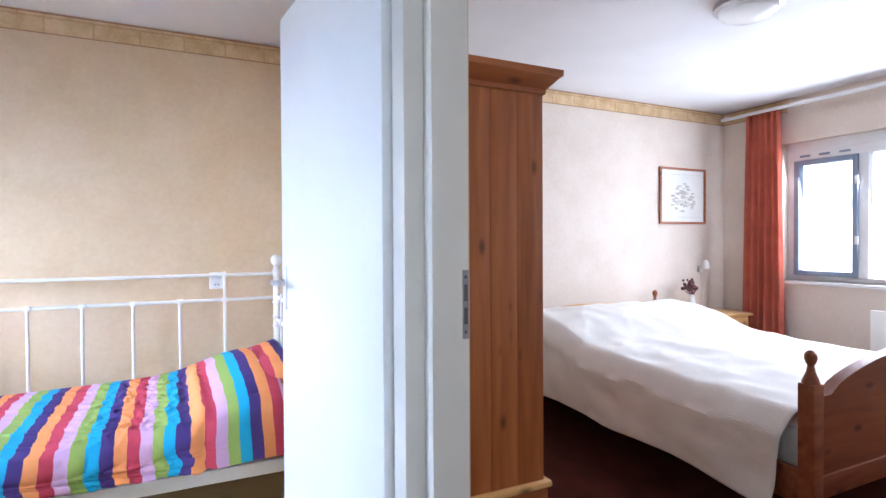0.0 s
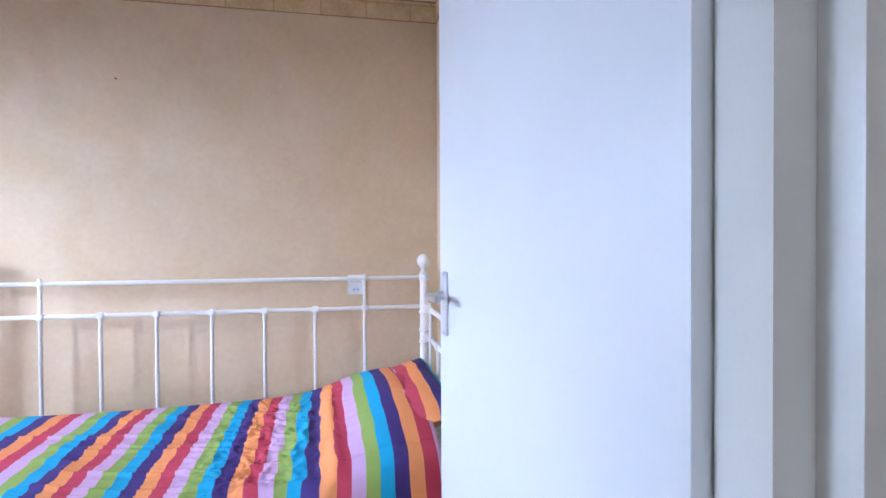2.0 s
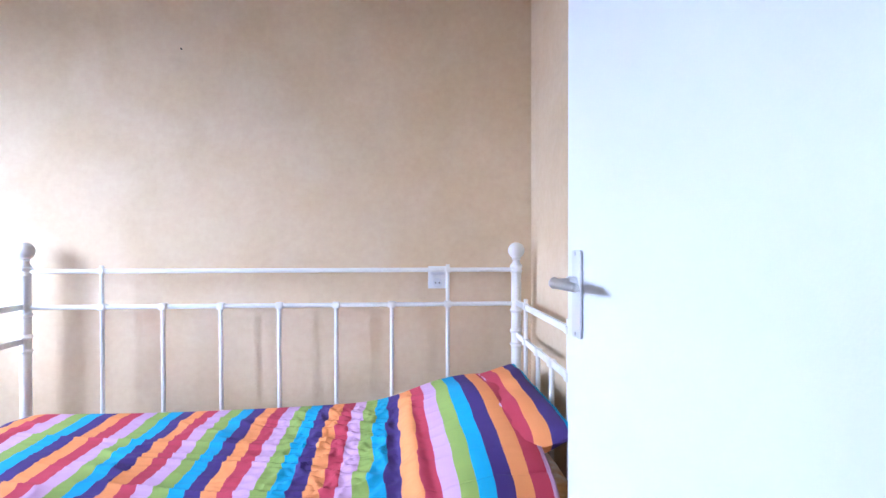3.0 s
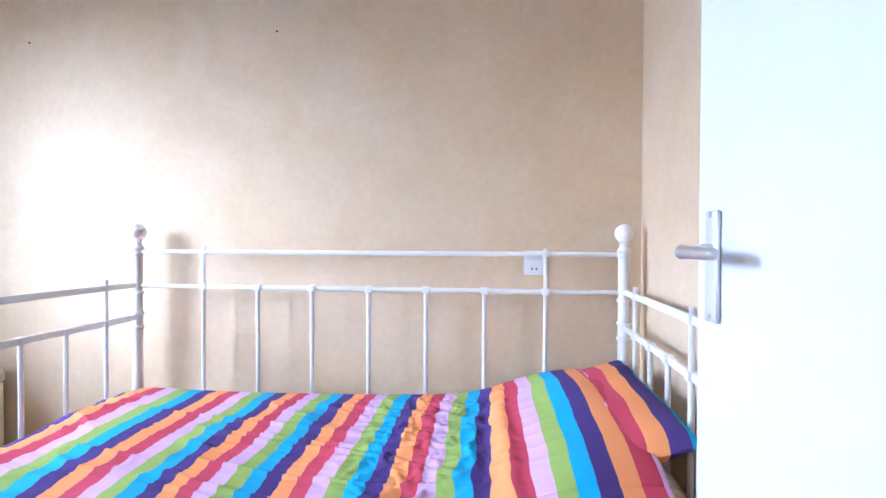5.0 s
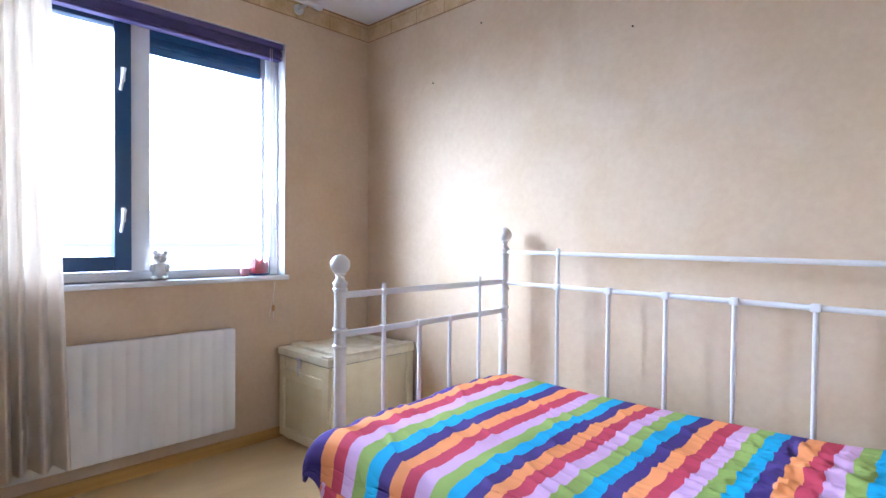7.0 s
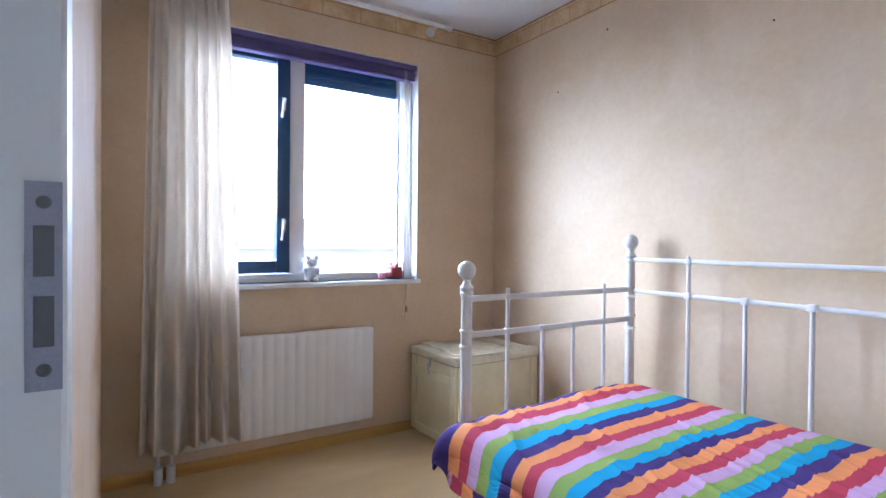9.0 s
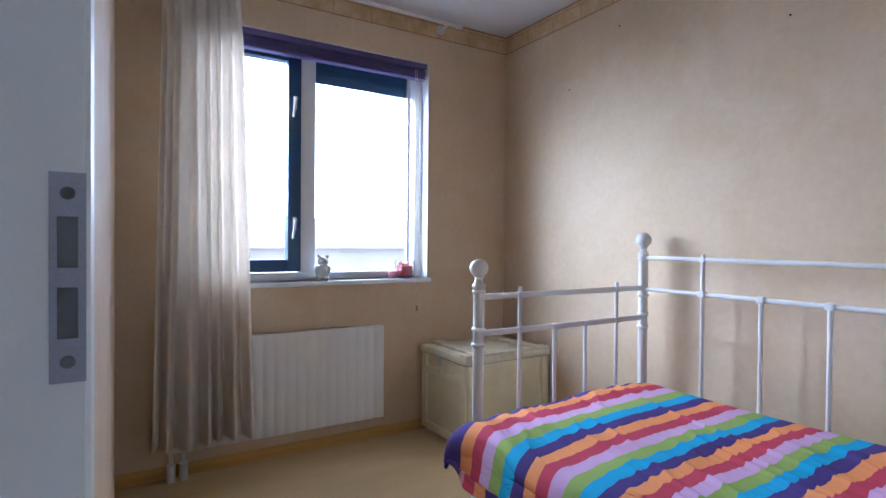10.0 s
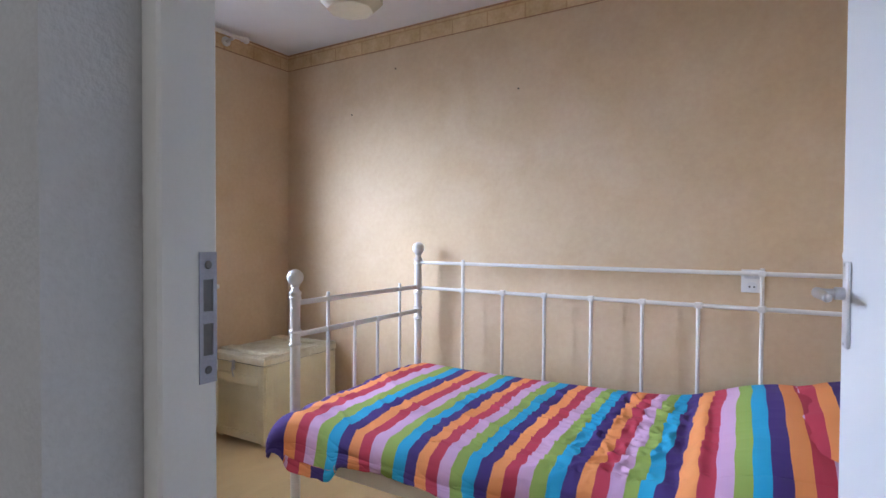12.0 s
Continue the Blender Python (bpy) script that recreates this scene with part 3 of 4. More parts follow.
part("saucer", lathed([(0.03, WZ0), (0.055, WZ0 + 0.006), (0.062, WZ0 + 0.012), (0.058, WZ0 + 0.013), (0.03, WZ0 + 0.008)], XW - 0.045, 3.245, 24), SAUCER, candle, "blue glazed saucer")
part("wax", boxed(XW - 0.083, 3.207, WZ0 + 0.012, XW - 0.007, 3.283, WZ0 + 0.078, bevel=0.008), RED_WAX, candle, "red wax block")
for dx, dy, h in ((-0.015, -0.018, 0.096), (0.012, 0.006, 0.092), (-0.006, 0.02, 0.095), (0.015, -0.02, 0.09)):
    part("taper", lathed([(0.013, WZ0 + 0.076), (0.013, WZ0 + h - 0.006), (0.003, WZ0 + h)], XW - 0.045 + dx, 3.245 + dy, 10), RED_WAX, candle)
bm = bmesh.new()
for a, b, c, d in ((-0.044, -0.044, 0.044, -0.04), (-0.044, 0.04, 0.044, 0.044), (-0.044, -0.04, -0.04, 0.04), (0.04, -0.04, 0.044, 0.04)):
    box(bm, XW - 0.045 + a, 3.245 + b, WZ0 + 0.0145, XW - 0.045 + c, 3.245 + d, WZ0 + 0.108)
part("glass_jar", bm, GLASS, candle)
tea = thing("tealight", lathed([(0.02, WZ0), (0.024, WZ0 + 0.01), (0.026, WZ0 + 0.04), (0.022, WZ0 + 0.041), (0.02, WZ0 + 0.034)], XW - 0.05, 3.165, 18), PINK_WAX, "small pink candle on the window sill", "candle")

# ---------------- curtain and rod
curtain_rod = empty("curtain_rod", "white curtain rod with round end knobs", "curtain rod")
RZ, RX = 2.515, XW + 0.085
part("rod", rodded((RX, 1.76, RZ), (RX, 3.52, RZ), 0.0125, 14), WHITE, curtain_rod)
for y0, s in ((3.52, 1), (1.76, -1)):
    b = rodded((RX, y0, RZ), (RX, y0 + s * 0.012, RZ), 0.018, 14)
    ball(b, RX, y0 + s * 0.032, RZ, 0.022)
    part("end_knob", b, WHITE, curtain_rod)
for y in (3.46, 1.8):
    b = rodded((XW + 0.001, y, RZ - 0.02), (XW + 0.014, y, RZ - 0.02), 0.03, 16)
    rod(b, (XW + 0.012, y, RZ - 0.02), (RX, y, RZ - 0.014), 0.01, 10)
    part("bracket", b, WHITE, curtain_rod)


def curtain_sheet(along0, along1, z0, z1, folds, depth, seed, gather=0.9):
    rnd = random.Random(seed)
    ph = [rnd.uniform(0, 6.28) for _ in range(4)]

    def f(u, v):
        z = z1 + (z0 - z1) * v
        mid = (along0 + along1) / 2
        spread = gather + (1 - gather) * v
        a = mid + (along0 + (along1 - along0) * u - mid) * spread
        a += 0.012 * math.sin(u * folds * 2.1 + ph[0]) * v
        d = depth * (0.55 + 0.45 * v) * math.sin(u * folds * 2 * math.pi + ph[1] + 0.5 * math.sin(v * 2 + ph[2]) + 0.9 * math.sin(u * 7 + ph[3]))
        d += 0.3 * depth * math.sin(u * folds * 4.7 + ph[2]) * v
        return d, a, z + 0.012 * math.sin(u * 9 + ph[0]) * v
    return f


cf = curtain_sheet(1.845, 2.30, 0.195, 2.505, 6.4, 0.038, 4, 0.74)
ct = thing("curtain", sheet(lambda u, v: (XW + 0.165 + cf(u, v)[0] - (0.08 - 0.08 * min(1, v * 6)), *cf(u, v)[1:]), 110, 40), CURTAIN, "long cream fabric curtain drawn aside beside the window", "curtain")
thicken(ct, 0.003)

# ---------------- radiator
rad = empty("radiator", "white ribbed panel radiator below the window", "radiator")
RX0, RX1, RY0, RY1, RZ0, RZ1 = XW + 0.03, XW + 0.079, 1.93, 3.053, 0.139, 0.672
bm = bmesh.new()
ribs = 19
x_front = RX1
prof = [(RY0, x_front - 0.004), (RY0 + 0.012, x_front)]
step = (RY1 - RY0 - 0.05) / ribs
for i in range(ribs):
    y0 = RY0 + 0.03 + i * step
    prof += [(y0, x_front), (y0 + 0.008, x_front - 0.006), (y0 + 0.016, x_front - 0.006), (y0 + 0.024, x_front)]
prof += [(RY1 - 0.012, x_front), (RY1, x_front - 0.004)]
rows = [(RZ0, 0, 0.006), (RZ0 + 0.012, 0, 0), (RZ0 + 0.045, 0, 0), (RZ0 + 0.06, 1, 0), (RZ1 - 0.06, 1, 0), (RZ1 - 0.045, 0, 0), (RZ1 - 0.012, 0, 0), (RZ1, 0, 0.006)]
grid = [[bm.verts.new(((x if k else max(x, x_front - 0.004)) - cut, y, z)) for y, x in prof] for z, k, cut in rows]
for a, b in zip(grid, grid[1:]):
    for i in range(len(prof) - 1):
        bm.faces.new((a[i], a[i + 1], b[i + 1], b[i]))
part("front_panel", bm, RADIATOR, rad)
part("back_panel", boxed(RX0, RY0 + 0.004, RZ0 + 0.004, RX1 - 0.012, RY1 - 0.004, RZ1 - 0.004, bevel=0.004), RADIATOR, rad)
part("top_grille", boxed(RX0 + 0.004, RY0 + 0.01, RZ1 - 0.004, RX1 - 0.01, RY1 - 0.01, RZ1 + 0.002), RADIATOR, rad)
for y in (1.945, 2.0):
    part("pipe", rodded((XW + 0.052, y, 0), (XW + 0.052, y, RZ0 + 0.01), 0.009, 10), WHITE, rad)
    part("pipe_sleeve", rodded((XW + 0.052, y, 0), (XW + 0.06, y, 0.085), 0.02, 14), WHITE, rad, "white pipe sleeve")

# ---------------- chest
chest = empty("wooden_chest", "cream painted wooden chest with a worn lid", "chest")
CX0, CX1, CY0, CY1, CZ = 0.0, 0.47, 0.0, 0.60, 0.53
part("body", boxed(CX0, CY0, 0.028, CX1, CY1, CZ - 0.045, bevel=0.006), CREAM, chest)
for x0, x1, z0, z1 in ((0, 0.05, 0.028, CZ - 0.047), (CX1 - 0.05, CX1, 0.028, CZ - 0.047), (0.05, CX1 - 0.05, 0.36, 0.415), (0.05, CX1 - 0.05, 0.028, 0.075)):
    part("front_rail", boxed(x0, CY0 - 0.012, z0, x1, CY0 + 0.004, z1, bevel=0.004), CREAM, chest)
lid = part("lid", boxed(CX0 - 0.01, CY0 - 0.016, CZ - 0.043, CX1 + 0.01, CY1 + 0.004, CZ, bevel=0.007), CREAM_WORN, chest, "scuffed cream lid")
for y in (0.05, 0.46):
    part("batten", boxed(CX0 + 0.01, y, CZ, CX1 - 0.012, y + 0.085, CZ + 0.018, bevel=0.006), CREAM_WORN, lid)
part("batten", boxed(CX1 - 0.06, -0.012, CZ, CX1 + 0.006, CY1, CZ + 0.012, bevel=0.005), CREAM_WORN, lid)
# dark strip drawn as the shadow in the gap between body and lid
part("lid_dark_line", boxed(CX0 + 0.003, CY0 - 0.006, CZ - 0.047, CX1 - 0.002, CY1 - 0.004, CZ - 0.0425), DARK, chest, "dark strip for the shadow in the gap below the lid")
part("lid_dark_line", boxed(CX0 + 0.012, 0.139, CZ + 0.0002, CX1 - 0.062, 0.143, CZ + 0.0022), DARK, lid)
part("side_rail", boxed(CX1 - 0.002, CY0 + 0.004, 0.03, CX1 + 0.008, CY0 + 0.055, CZ - 0.049, bevel=0.003), CREAM, chest)
part("side_rail", boxed(CX1 - 0.002, CY1 - 0.055, 0.03, CX1 + 0.008, CY1 - 0.004, CZ - 0.049, bevel=0.003), CREAM, chest)
b = boxed(0.20, CY0 - 0.02, 0.44, 0.225, CY0 - 0.014, 0.50, bevel=0.002)
rod(b, (0.205, CY0 - 0.024, 0.455), (0.222, CY0 - 0.024, 0.40), 0.004, 8)
rod(b, (0.19, CY0 - 0.024, 0.49), (0.24, CY0 - 0.024, 0.492), 0.004, 8)
part("latch", b, STEEL, chest, "small metal hasp")
for x in (0.02, CX1 - 0.06):
    for y in (0.02, CY1 - 0.06):
        part("foot", boxed(x, y, 0, x + 0.04, y + 0.04, 0.03, bevel=0.003), CREAM, chest)
chest.matrix_world = pose(-2.735, 3.345, 0, 0, 0, 1.5)

# ---------------- white metal day bed
bed = empty("day_bed", "white lacquered metal day bed with ball finials", "bed")
BX0, BX1, BY0, BY1 = -1.55, 0.51, 2.922, 3.886


def post(x, y, top):
    r = 0.0215
    ps = [(r, 0.0), (r, top - 0.135), (0.026, top - 0.132), (0.027, top - 0.124), (0.022, top - 0.119), (0.0265, top - 0.108), (0.0265, top - 0.102), (0.018, top - 0.092), (0.0145, top - 0.078), (0.021, top - 0.071)]
    zc, rr = top - 0.036, 0.036
    ps += [(rr * math.cos(a), zc + rr * math.sin(a)) for a in [radians(d) for d in range(-66, 90, 13)]] + [(0.003, top)]
    ob = part("post", lathed(ps, x, y, 22), WHITE, bed)
    for z in (0.80, 0.86) if top < 1.15 else (0.80, 0.86, 0.95):
        part("collar", lathed([(0.022, z - 0.042), (0.0275, z - 0.036), (0.0275, z - 0.03), (0.022, z - 0.024)], x, y, 18), WHITE, ob)
    part("foot_cap", lathed([(0.025, 0.0), (0.026, 0.02), (0.022, 0.03)], x, y, 18), WHITE, ob)


for x in (BX0, BX1):
    post(x, BY1, 1.217)
    post(x, BY0, 1.10)


def knot(bm, x, y, z, s=0.016):
    box(bm, x - s, y - s, z - s * 0.85, x + s, y + s, z + s * 0.85, bevel=0.006)
    return bm


for z in (1.097, 0.947):
    part("back_rail", rodded((BX0, BY1, z), (BX1, BY1, z), 0.0095, 12), WHITE, bed)
for i, x in enumerate((-1.245, -0.999, -0.761, -0.518, -0.277, -0.038, 0.206)):
    tall = i in (0, 6)
    s = part("spindle", rodded((x, BY1, 0.29), (x, BY1, 1.12 if tall else 0.955), 0.0085, 10), WHITE, bed)
    part("knot", knot(bmesh.new(), x, BY1, 0.947), WHITE, s)
    if tall:
        part("knot", knot(bmesh.new(), x, BY1, 1.097, 0.014), WHITE, s)
for x in (BX0, BX1):
    for z in (0.952, 0.81):
        part("end_rail", boxed(x - 0.006, BY0, z - 0.012, x + 0.006, BY1, z + 0.012, bevel=0.004), WHITE, bed)
    for i, y in enumerate((3.127, 3.318, 3.501, 3.70)):
        tall = i in (0, 3)
        s = part("spindle", rodded((x, y, 0.29), (x, y, 0.985 if tall else 0.82), 0.0085, 10), WHITE, bed)
        part("knot", knot(bmesh.new(), x, y, 0.81, 0.015), WHITE, s)
        if tall:
            part("knot", knot(bmesh.new(), x, y, 0.952, 0.014), WHITE, s)
    part("bottom_rail", boxed(x - 0.012, BY0, 0.26, x + 0.012, BY1, 0.30, bevel=0.004), WHITE, bed)
for y in (BY0, BY1):
    part("side_rail", boxed(BX0, y - 0.012, 0.245, BX1, y + 0.012, 0.305, bevel=0.004), WHITE, bed)
for i in range(12):
    x = BX0 + 0.1 + i * (BX1 - BX0 - 0.2) / 11
    part("slat", boxed(x - 0.03, BY0 + 0.012, 0.285, x + 0.03, BY1 - 0.012, 0.303), PINE_PALE, bed)
thing("mattress", boxed(BX0 + 0.035, BY0 + 0.0, 0.305, BX1 - 0.035, BY1 - 0.03, 0.45, bevel=0.04), SHEET_PRINT, "mattress in a pale printed fitted sheet", "mattress")

# duvet
DX0, DX1 = -1.590, 0.372
# where each round of six stripes begins along the bed
ROUNDS = (-1.560, -1.215, -0.897, -0.610, -0.325, -0.050, 0.220, 0.500)


def swell(x, c, w):
    return math.exp(-((x - c) / w) ** 2)


def ramp01(x, c, w):
    return 1 / (1 + math.exp(-(x - c) / w))


def stripe_phase(x):
    if x <= ROUNDS[0]:
        return 0.0
    for i in range(len(ROUNDS) - 1):
        if x < ROUNDS[i + 1] or i == len(ROUNDS) - 2:
            return i + (x - ROUNDS[i]) / (ROUNDS[i + 1] - ROUNDS[i])


def creases(x, y):
    """Fine ridges that run along the bed, short and a little slanted."""
    w = noise.noise(Vector((x * 1.8, y * 1.8, 7.0)))
    a = 1 - abs(noise.noise(Vector((x * 3.2 + 1.5 * w, y * 11 + x * 2.5, 1.5)))) * 2.2
    b = 1 - abs(noise.noise(Vector((x * 5.5 - y * 2, y * 24 + x * 4.0, 4.5)))) * 2.2
    return max(0.0, a) ** 3, max(0.0, b) ** 3


def duvet_point(u, v):
    edge_x = DX1 + 0.035 * v
    x = DX0 + (edge_x - DX0) * u
    flap = ramp01(x, -1.50, 0.012) - ramp01(x, -1.22, 0.010)
    hem = 0.345 + 0.008 * math.sin(x * 5) - 0.075 * flap + 0.03 * swell(x, DX0, 0.05)
    top = 0.515 + 0.012 * math.sin(x * 2.4 + 1) + 0.115 * ramp01(x, 0.06, 0.08)
    path = v * 1.30
    back, flat, r = 3.845, 0.93, 0.085
    edge = back - flat
    if path < flat:
        y, z = back - path, top
        z -= 0.03 * (path / flat) ** 3
    elif path < flat + r * 1.5:
        a = (path - flat) / r
        a = min(a, math.pi / 2)
        y, z = edge - r * math.sin(a), top - 0.03 - r * (1 - math.cos(a))
    else:
        k = (path - flat - r * 1.5) / (1.30 - flat - r * 1.5)
        y, z = edge - r - 0.012 * math.sin(x * 9 + k) * k - 0.01 * k, (top - 0.03 - r) * (1 - k) + hem * k
    fall = min(1.0, max(0.0, (x - DX0) / 0.16))
    z -= 0.07 * (1 - math.sqrt(1 - (1 - fall) ** 2)) if fall < 1 else 0
    drape = min(1.0, path / 0.12)
    over = 1 if path < flat + r else 0.45
    pillow = ramp01(x, 0.08, 0.03)
    g = swell(x, -0.22, 0.24) * (1 - pillow)
    c1, c2 = creases(x, back - path)
    n = noise.noise(Vector((x * 4, path * 3.0, 0.3))) * 0.010
    n += (0.0085 * c1 + 0.0030 * c2) * (1 - 0.8 * pillow)
    # crumpled cloth in front of the pillow
    t1 = 1 - abs(noise.noise(Vector((x * 9 + path * 4, path * 13 - x * 5, 1.0)))) * 2
    t2 = 1 - abs(noise.noise(Vector((x * 22 - path * 6, path * 15 + x * 6, 5.0)))) * 2
    n += g * (0.011 * max(0.0, t1) ** 2 + 0.006 * max(0.0, t2) ** 2)
    # long folds that fan from the back towards the front beside the pillow
    fan = x - 0.05 * path
    n += 0.014 * swell(fan, 0.015, 0.022) * min(1.0, path * 3) - 0.012 * swell(fan, -0.035, 0.03) * min(1.0, path * 3)
    n += 0.006 * pillow * noise.noise(Vector((x * 14 - path * 3, path * 2.2, 3.0)))
    z += n * drape * over
    y += 0.8 * n * (1 if path > flat else 0) - 0.03 * swell(x, DX0, 0.1) * (1 if path > flat else 0)
    x += 0.010 * noise.noise(Vector((x * 4, path * 5, 4.0))) * drape
    z += 0.05 * swell(x, 0.30, 0.16) * math.sin(min(1.0, path / flat) * math.pi) ** 0.6
    return x, y, z


def duvet_stripe(u, v):
    x = DX0 + (DX1 - DX0) * u
    path = v * 1.30
    c1, c2 = creases(x, 3.845 - path)
    pillow = ramp01(x, 0.08, 0.03)
    shift = (0.005 * c1 + 0.001 * c2) * (1 - pillow) * min(1.0, path * 4)
    shift += 0.016 * swell(x, -0.06, 0.14) * noise.noise(Vector((x * 7, path * 9, 2.0))) * min(1.0, path * 5)
    phase = stripe_phase(x + shift)
    # corner of the hem turned up: its back shows the stripes the other way round
    if -1.50 < x < -1.22 and v > 0.925:
        phase = 0.47 - (x + 1.47) / 0.42
    return phase, v


duvet = thing("duvet", sheet(duvet_point, 380, 250, duvet_stripe), DUVET, "rumpled duvet in rainbow-striped cotton on the day bed", "duvet")
thicken(duvet, 0.016)


def pillow_mesh(x0, x1, y0, y1, z, h, tilt=0.0):
    def shell(sign):
        def f(u, v):
            e = (max(0, 1 - (2 * u - 1) ** 4) * max(0, 1 - (2 * v - 1) ** 4)) ** 0.5
            pinch = 0.03 * (1 - abs(2 * u - 1)) * (2 * v - 1)
            x, y = x0 + (x1 - x0) * u, y0 + (y1 - y0) * v - pinch
            return x, y, z + tilt * (u - 0.5) + sign * h * e + 0.012 * noise.noise(Vector((x * 12, y * 9, sign)))
        return f
    top = sheet(shell(1), 36, 44, lambda u, v: (-x0 - (x1 - x0) * u, v))
    low = sheet(shell(-1), 36, 44, lambda u, v: (-x0 - (x1 - x0) * u, v))
    me = bpy.data.meshes.new("shell")
    low.to_mesh(me)
    top.from_mesh(me)
    low.free()
    bpy.data.meshes.remove(me)
    bmesh.ops.remove_doubles(top, verts=top.verts, dist=0.004)
    return top


thing("pillow", pillow_mesh(0.10, 0.498, 3.0, 3.865, 0.61, 0.062, 0.13), PILLOWCASE, "pillow in a rainbow-striped cotton case", "pillow")
thing("bolster_pillow", pillow_mesh(0.12, 0.50, 2.93, 3.8, 0.50, 0.045), SHEET_PRINT, "flat pillow in a pale printed case", "pillow")

# wall socket
sock = empty("wall_socket", "white double wall socket behind the bed", "socket")
part("plate", boxed(0.124, YB - 0.011, 1.008, 0.209, YB - 0.0005, 1.109, bevel=0.003), WHITE_TRIM, sock)
b = lathed([(0.021, 0.0), (0.021, 0.002), (0.0185, 0.002), (0.018, -0.004), (0.002, -0.004)], 0, 0, 20)
bmesh.ops.transform(b, matrix=Matrix.Translation((0.166, YB - 0.0115, 1.034)) @ Matrix.Rotation(radians(90), 4, "X"), verts=b.verts)
well = part("socket_well", b, ALU, sock, "grey socket ring")
for dx in (-0.009, 0.009):
    part("pin_hole", rodded((0.166 + dx, YB - 0.0125, 1.034), (0.166 + dx, YB - 0.0145, 1.034), 0.004, 8), DARK, well)
part("rocker", boxed(0.137, YB - 0.016, 1.07, 0.196, YB - 0.011, 1.098, bevel=0.002), ALU, sock)

# nails left in the papered wall
for x, z in ((-2.155, 2.06), (-1.794, 2.308), (-0.957, 2.066)):
    thing("nail", rodded((x, YB - 0.006, z), (x, YB + 0.002, z), 0.004, 8), DARK, "small dark nail in the papered wall", "nail", "nails in the wall")

# ceiling lamp of the small bedroom
lamp = empty("ceiling_lamp", "pendant lamp with an eight-sided frosted glass shade", "lamp")
part("canopy", lathed([(0.05, H), (0.05, H - 0.02), (0.012, H - 0.035)], -1.17, 2.85), WHITE, lamp)
part("stem", rodded((-1.17, 2.85, H - 0.03), (-1.17, 2.85, 2.28), 0.006), WHITE, lamp)
part("shade", lathed([(0.06, 2.29), (0.105, 2.26), (0.125, 2.21), (0.125, 2.155), (0.09, 2.12), (0.01, 2.115)], -1.17, 2.85, 8), SHADE_GLASS, lamp, "frosted glass shade")

# ---------------- large bedroom
ward = empty("wardrobe", "tall orange pine wardrobe with a moulded cornice", "wardrobe")
QX0, QX1, QY0, QY1, QZ = P2 + 0.012, 1.262, 2.115, 3.10, 1.86
for i in range(5):
    w = (QX1 - QX0) / 5
    part("side_board", boxed(QX0 + i * w + 0.0006, QY0, 0.355, QX0 + (i + 1) * w - 0.0006, QY0 + 0.018, QZ, bevel=0.0025), PINE, ward)
part("carcass", boxed(QX0, QY0 + 0.018, 0.355, QX1 - 0.022, QY1, QZ), PINE, ward)
for i in range(2):
    w = (QY1 - QY0) / 2
    d = part("door", boxed(QX1 - 0.021, QY0 + i * w + 0.003, 0.36, QX1, QY0 + (i + 1) * w - 0.003, QZ - 0.01, bevel=0.003), PINE, ward)
    part("knob", lathed([(0.008, 0), (0.008, 0.012), (0.016, 0.02), (0.012, 0.032), (0.002, 0.034)], 0, 0, 14), PINE, d).matrix_world = pose(QX1, QY0 + w + (0.05 if i else -0.05), 1.0, 0, 90, 0)
bm = bmesh.new()
for z0, z1, o0, o1 in ((QZ, QZ + 0.018, 0.008, 0.010), (QZ + 0.018, QZ + 0.062, 0.010, 0.052), (QZ + 0.062, QZ + 0.086, 0.056, 0.058)):
    lo = [bm.verts.new(c) for c in ((QX0, QY0 - o0, z0), (QX1 + o0, QY0 - o0, z0), (QX1 + o0, QY1 + o0, z0), (QX0, QY1 + o0, z0))]
    hi = [bm.verts.new(c) for c in ((QX0, QY0 - o1, z1), (QX1 + o1, QY0 - o1, z1), (QX1 + o1, QY1 + o1, z1), (QX0, QY1 + o1, z1))]
    for i in range(4):
        bm.faces.new((lo[i], lo[(i + 1) % 4], hi[(i + 1) % 4], hi[i]))
    bm.faces.new(lo[::-1])
    bm.faces.new(hi)
part("cornice", bm, PINE_X, ward)
part("plinth", boxed(QX0, QY0 - 0.012, 0.0, QX1 + 0.012, QY1 + 0.01, 0.329, bevel=0.008), PINE_X, ward)
part("plinth_moulding", boxed(QX0, QY0 - 0.024, 0.33, QX1 + 0.026, QY1 + 0.012, 0.3545, bevel=0.009), PINE_PALE, ward)

dbed = empty("double_bed", "red-brown pine double bed with an arched footboard", "bed")
EX0, EX1, EY0, EY1 = 2.20, 3.86, 1.66, 3.98


def turned_post(x, y, top):
    ob = part("bedpost", boxed(x - 0.032, y - 0.032, 0, x + 0.032, y + 0.032, top - 0.13, bevel=0.006), PINE_RED, dbed)
    part("finial", lathed([(0.032, top - 0.132), (0.03, top - 0.12), (0.016, top - 0.085), (0.012, top - 0.06), (0.018, top - 0.05), (0.023, top - 0.032), (0.021, top - 0.014), (0.010, top - 0.002), (0.002, top)], x, y, 18), PINE_RED, ob)


for x in (EX0, EX1):
    turned_post(x, EY0, 0.86)
    turned_post(x, EY1 - 0.02, 0.84)


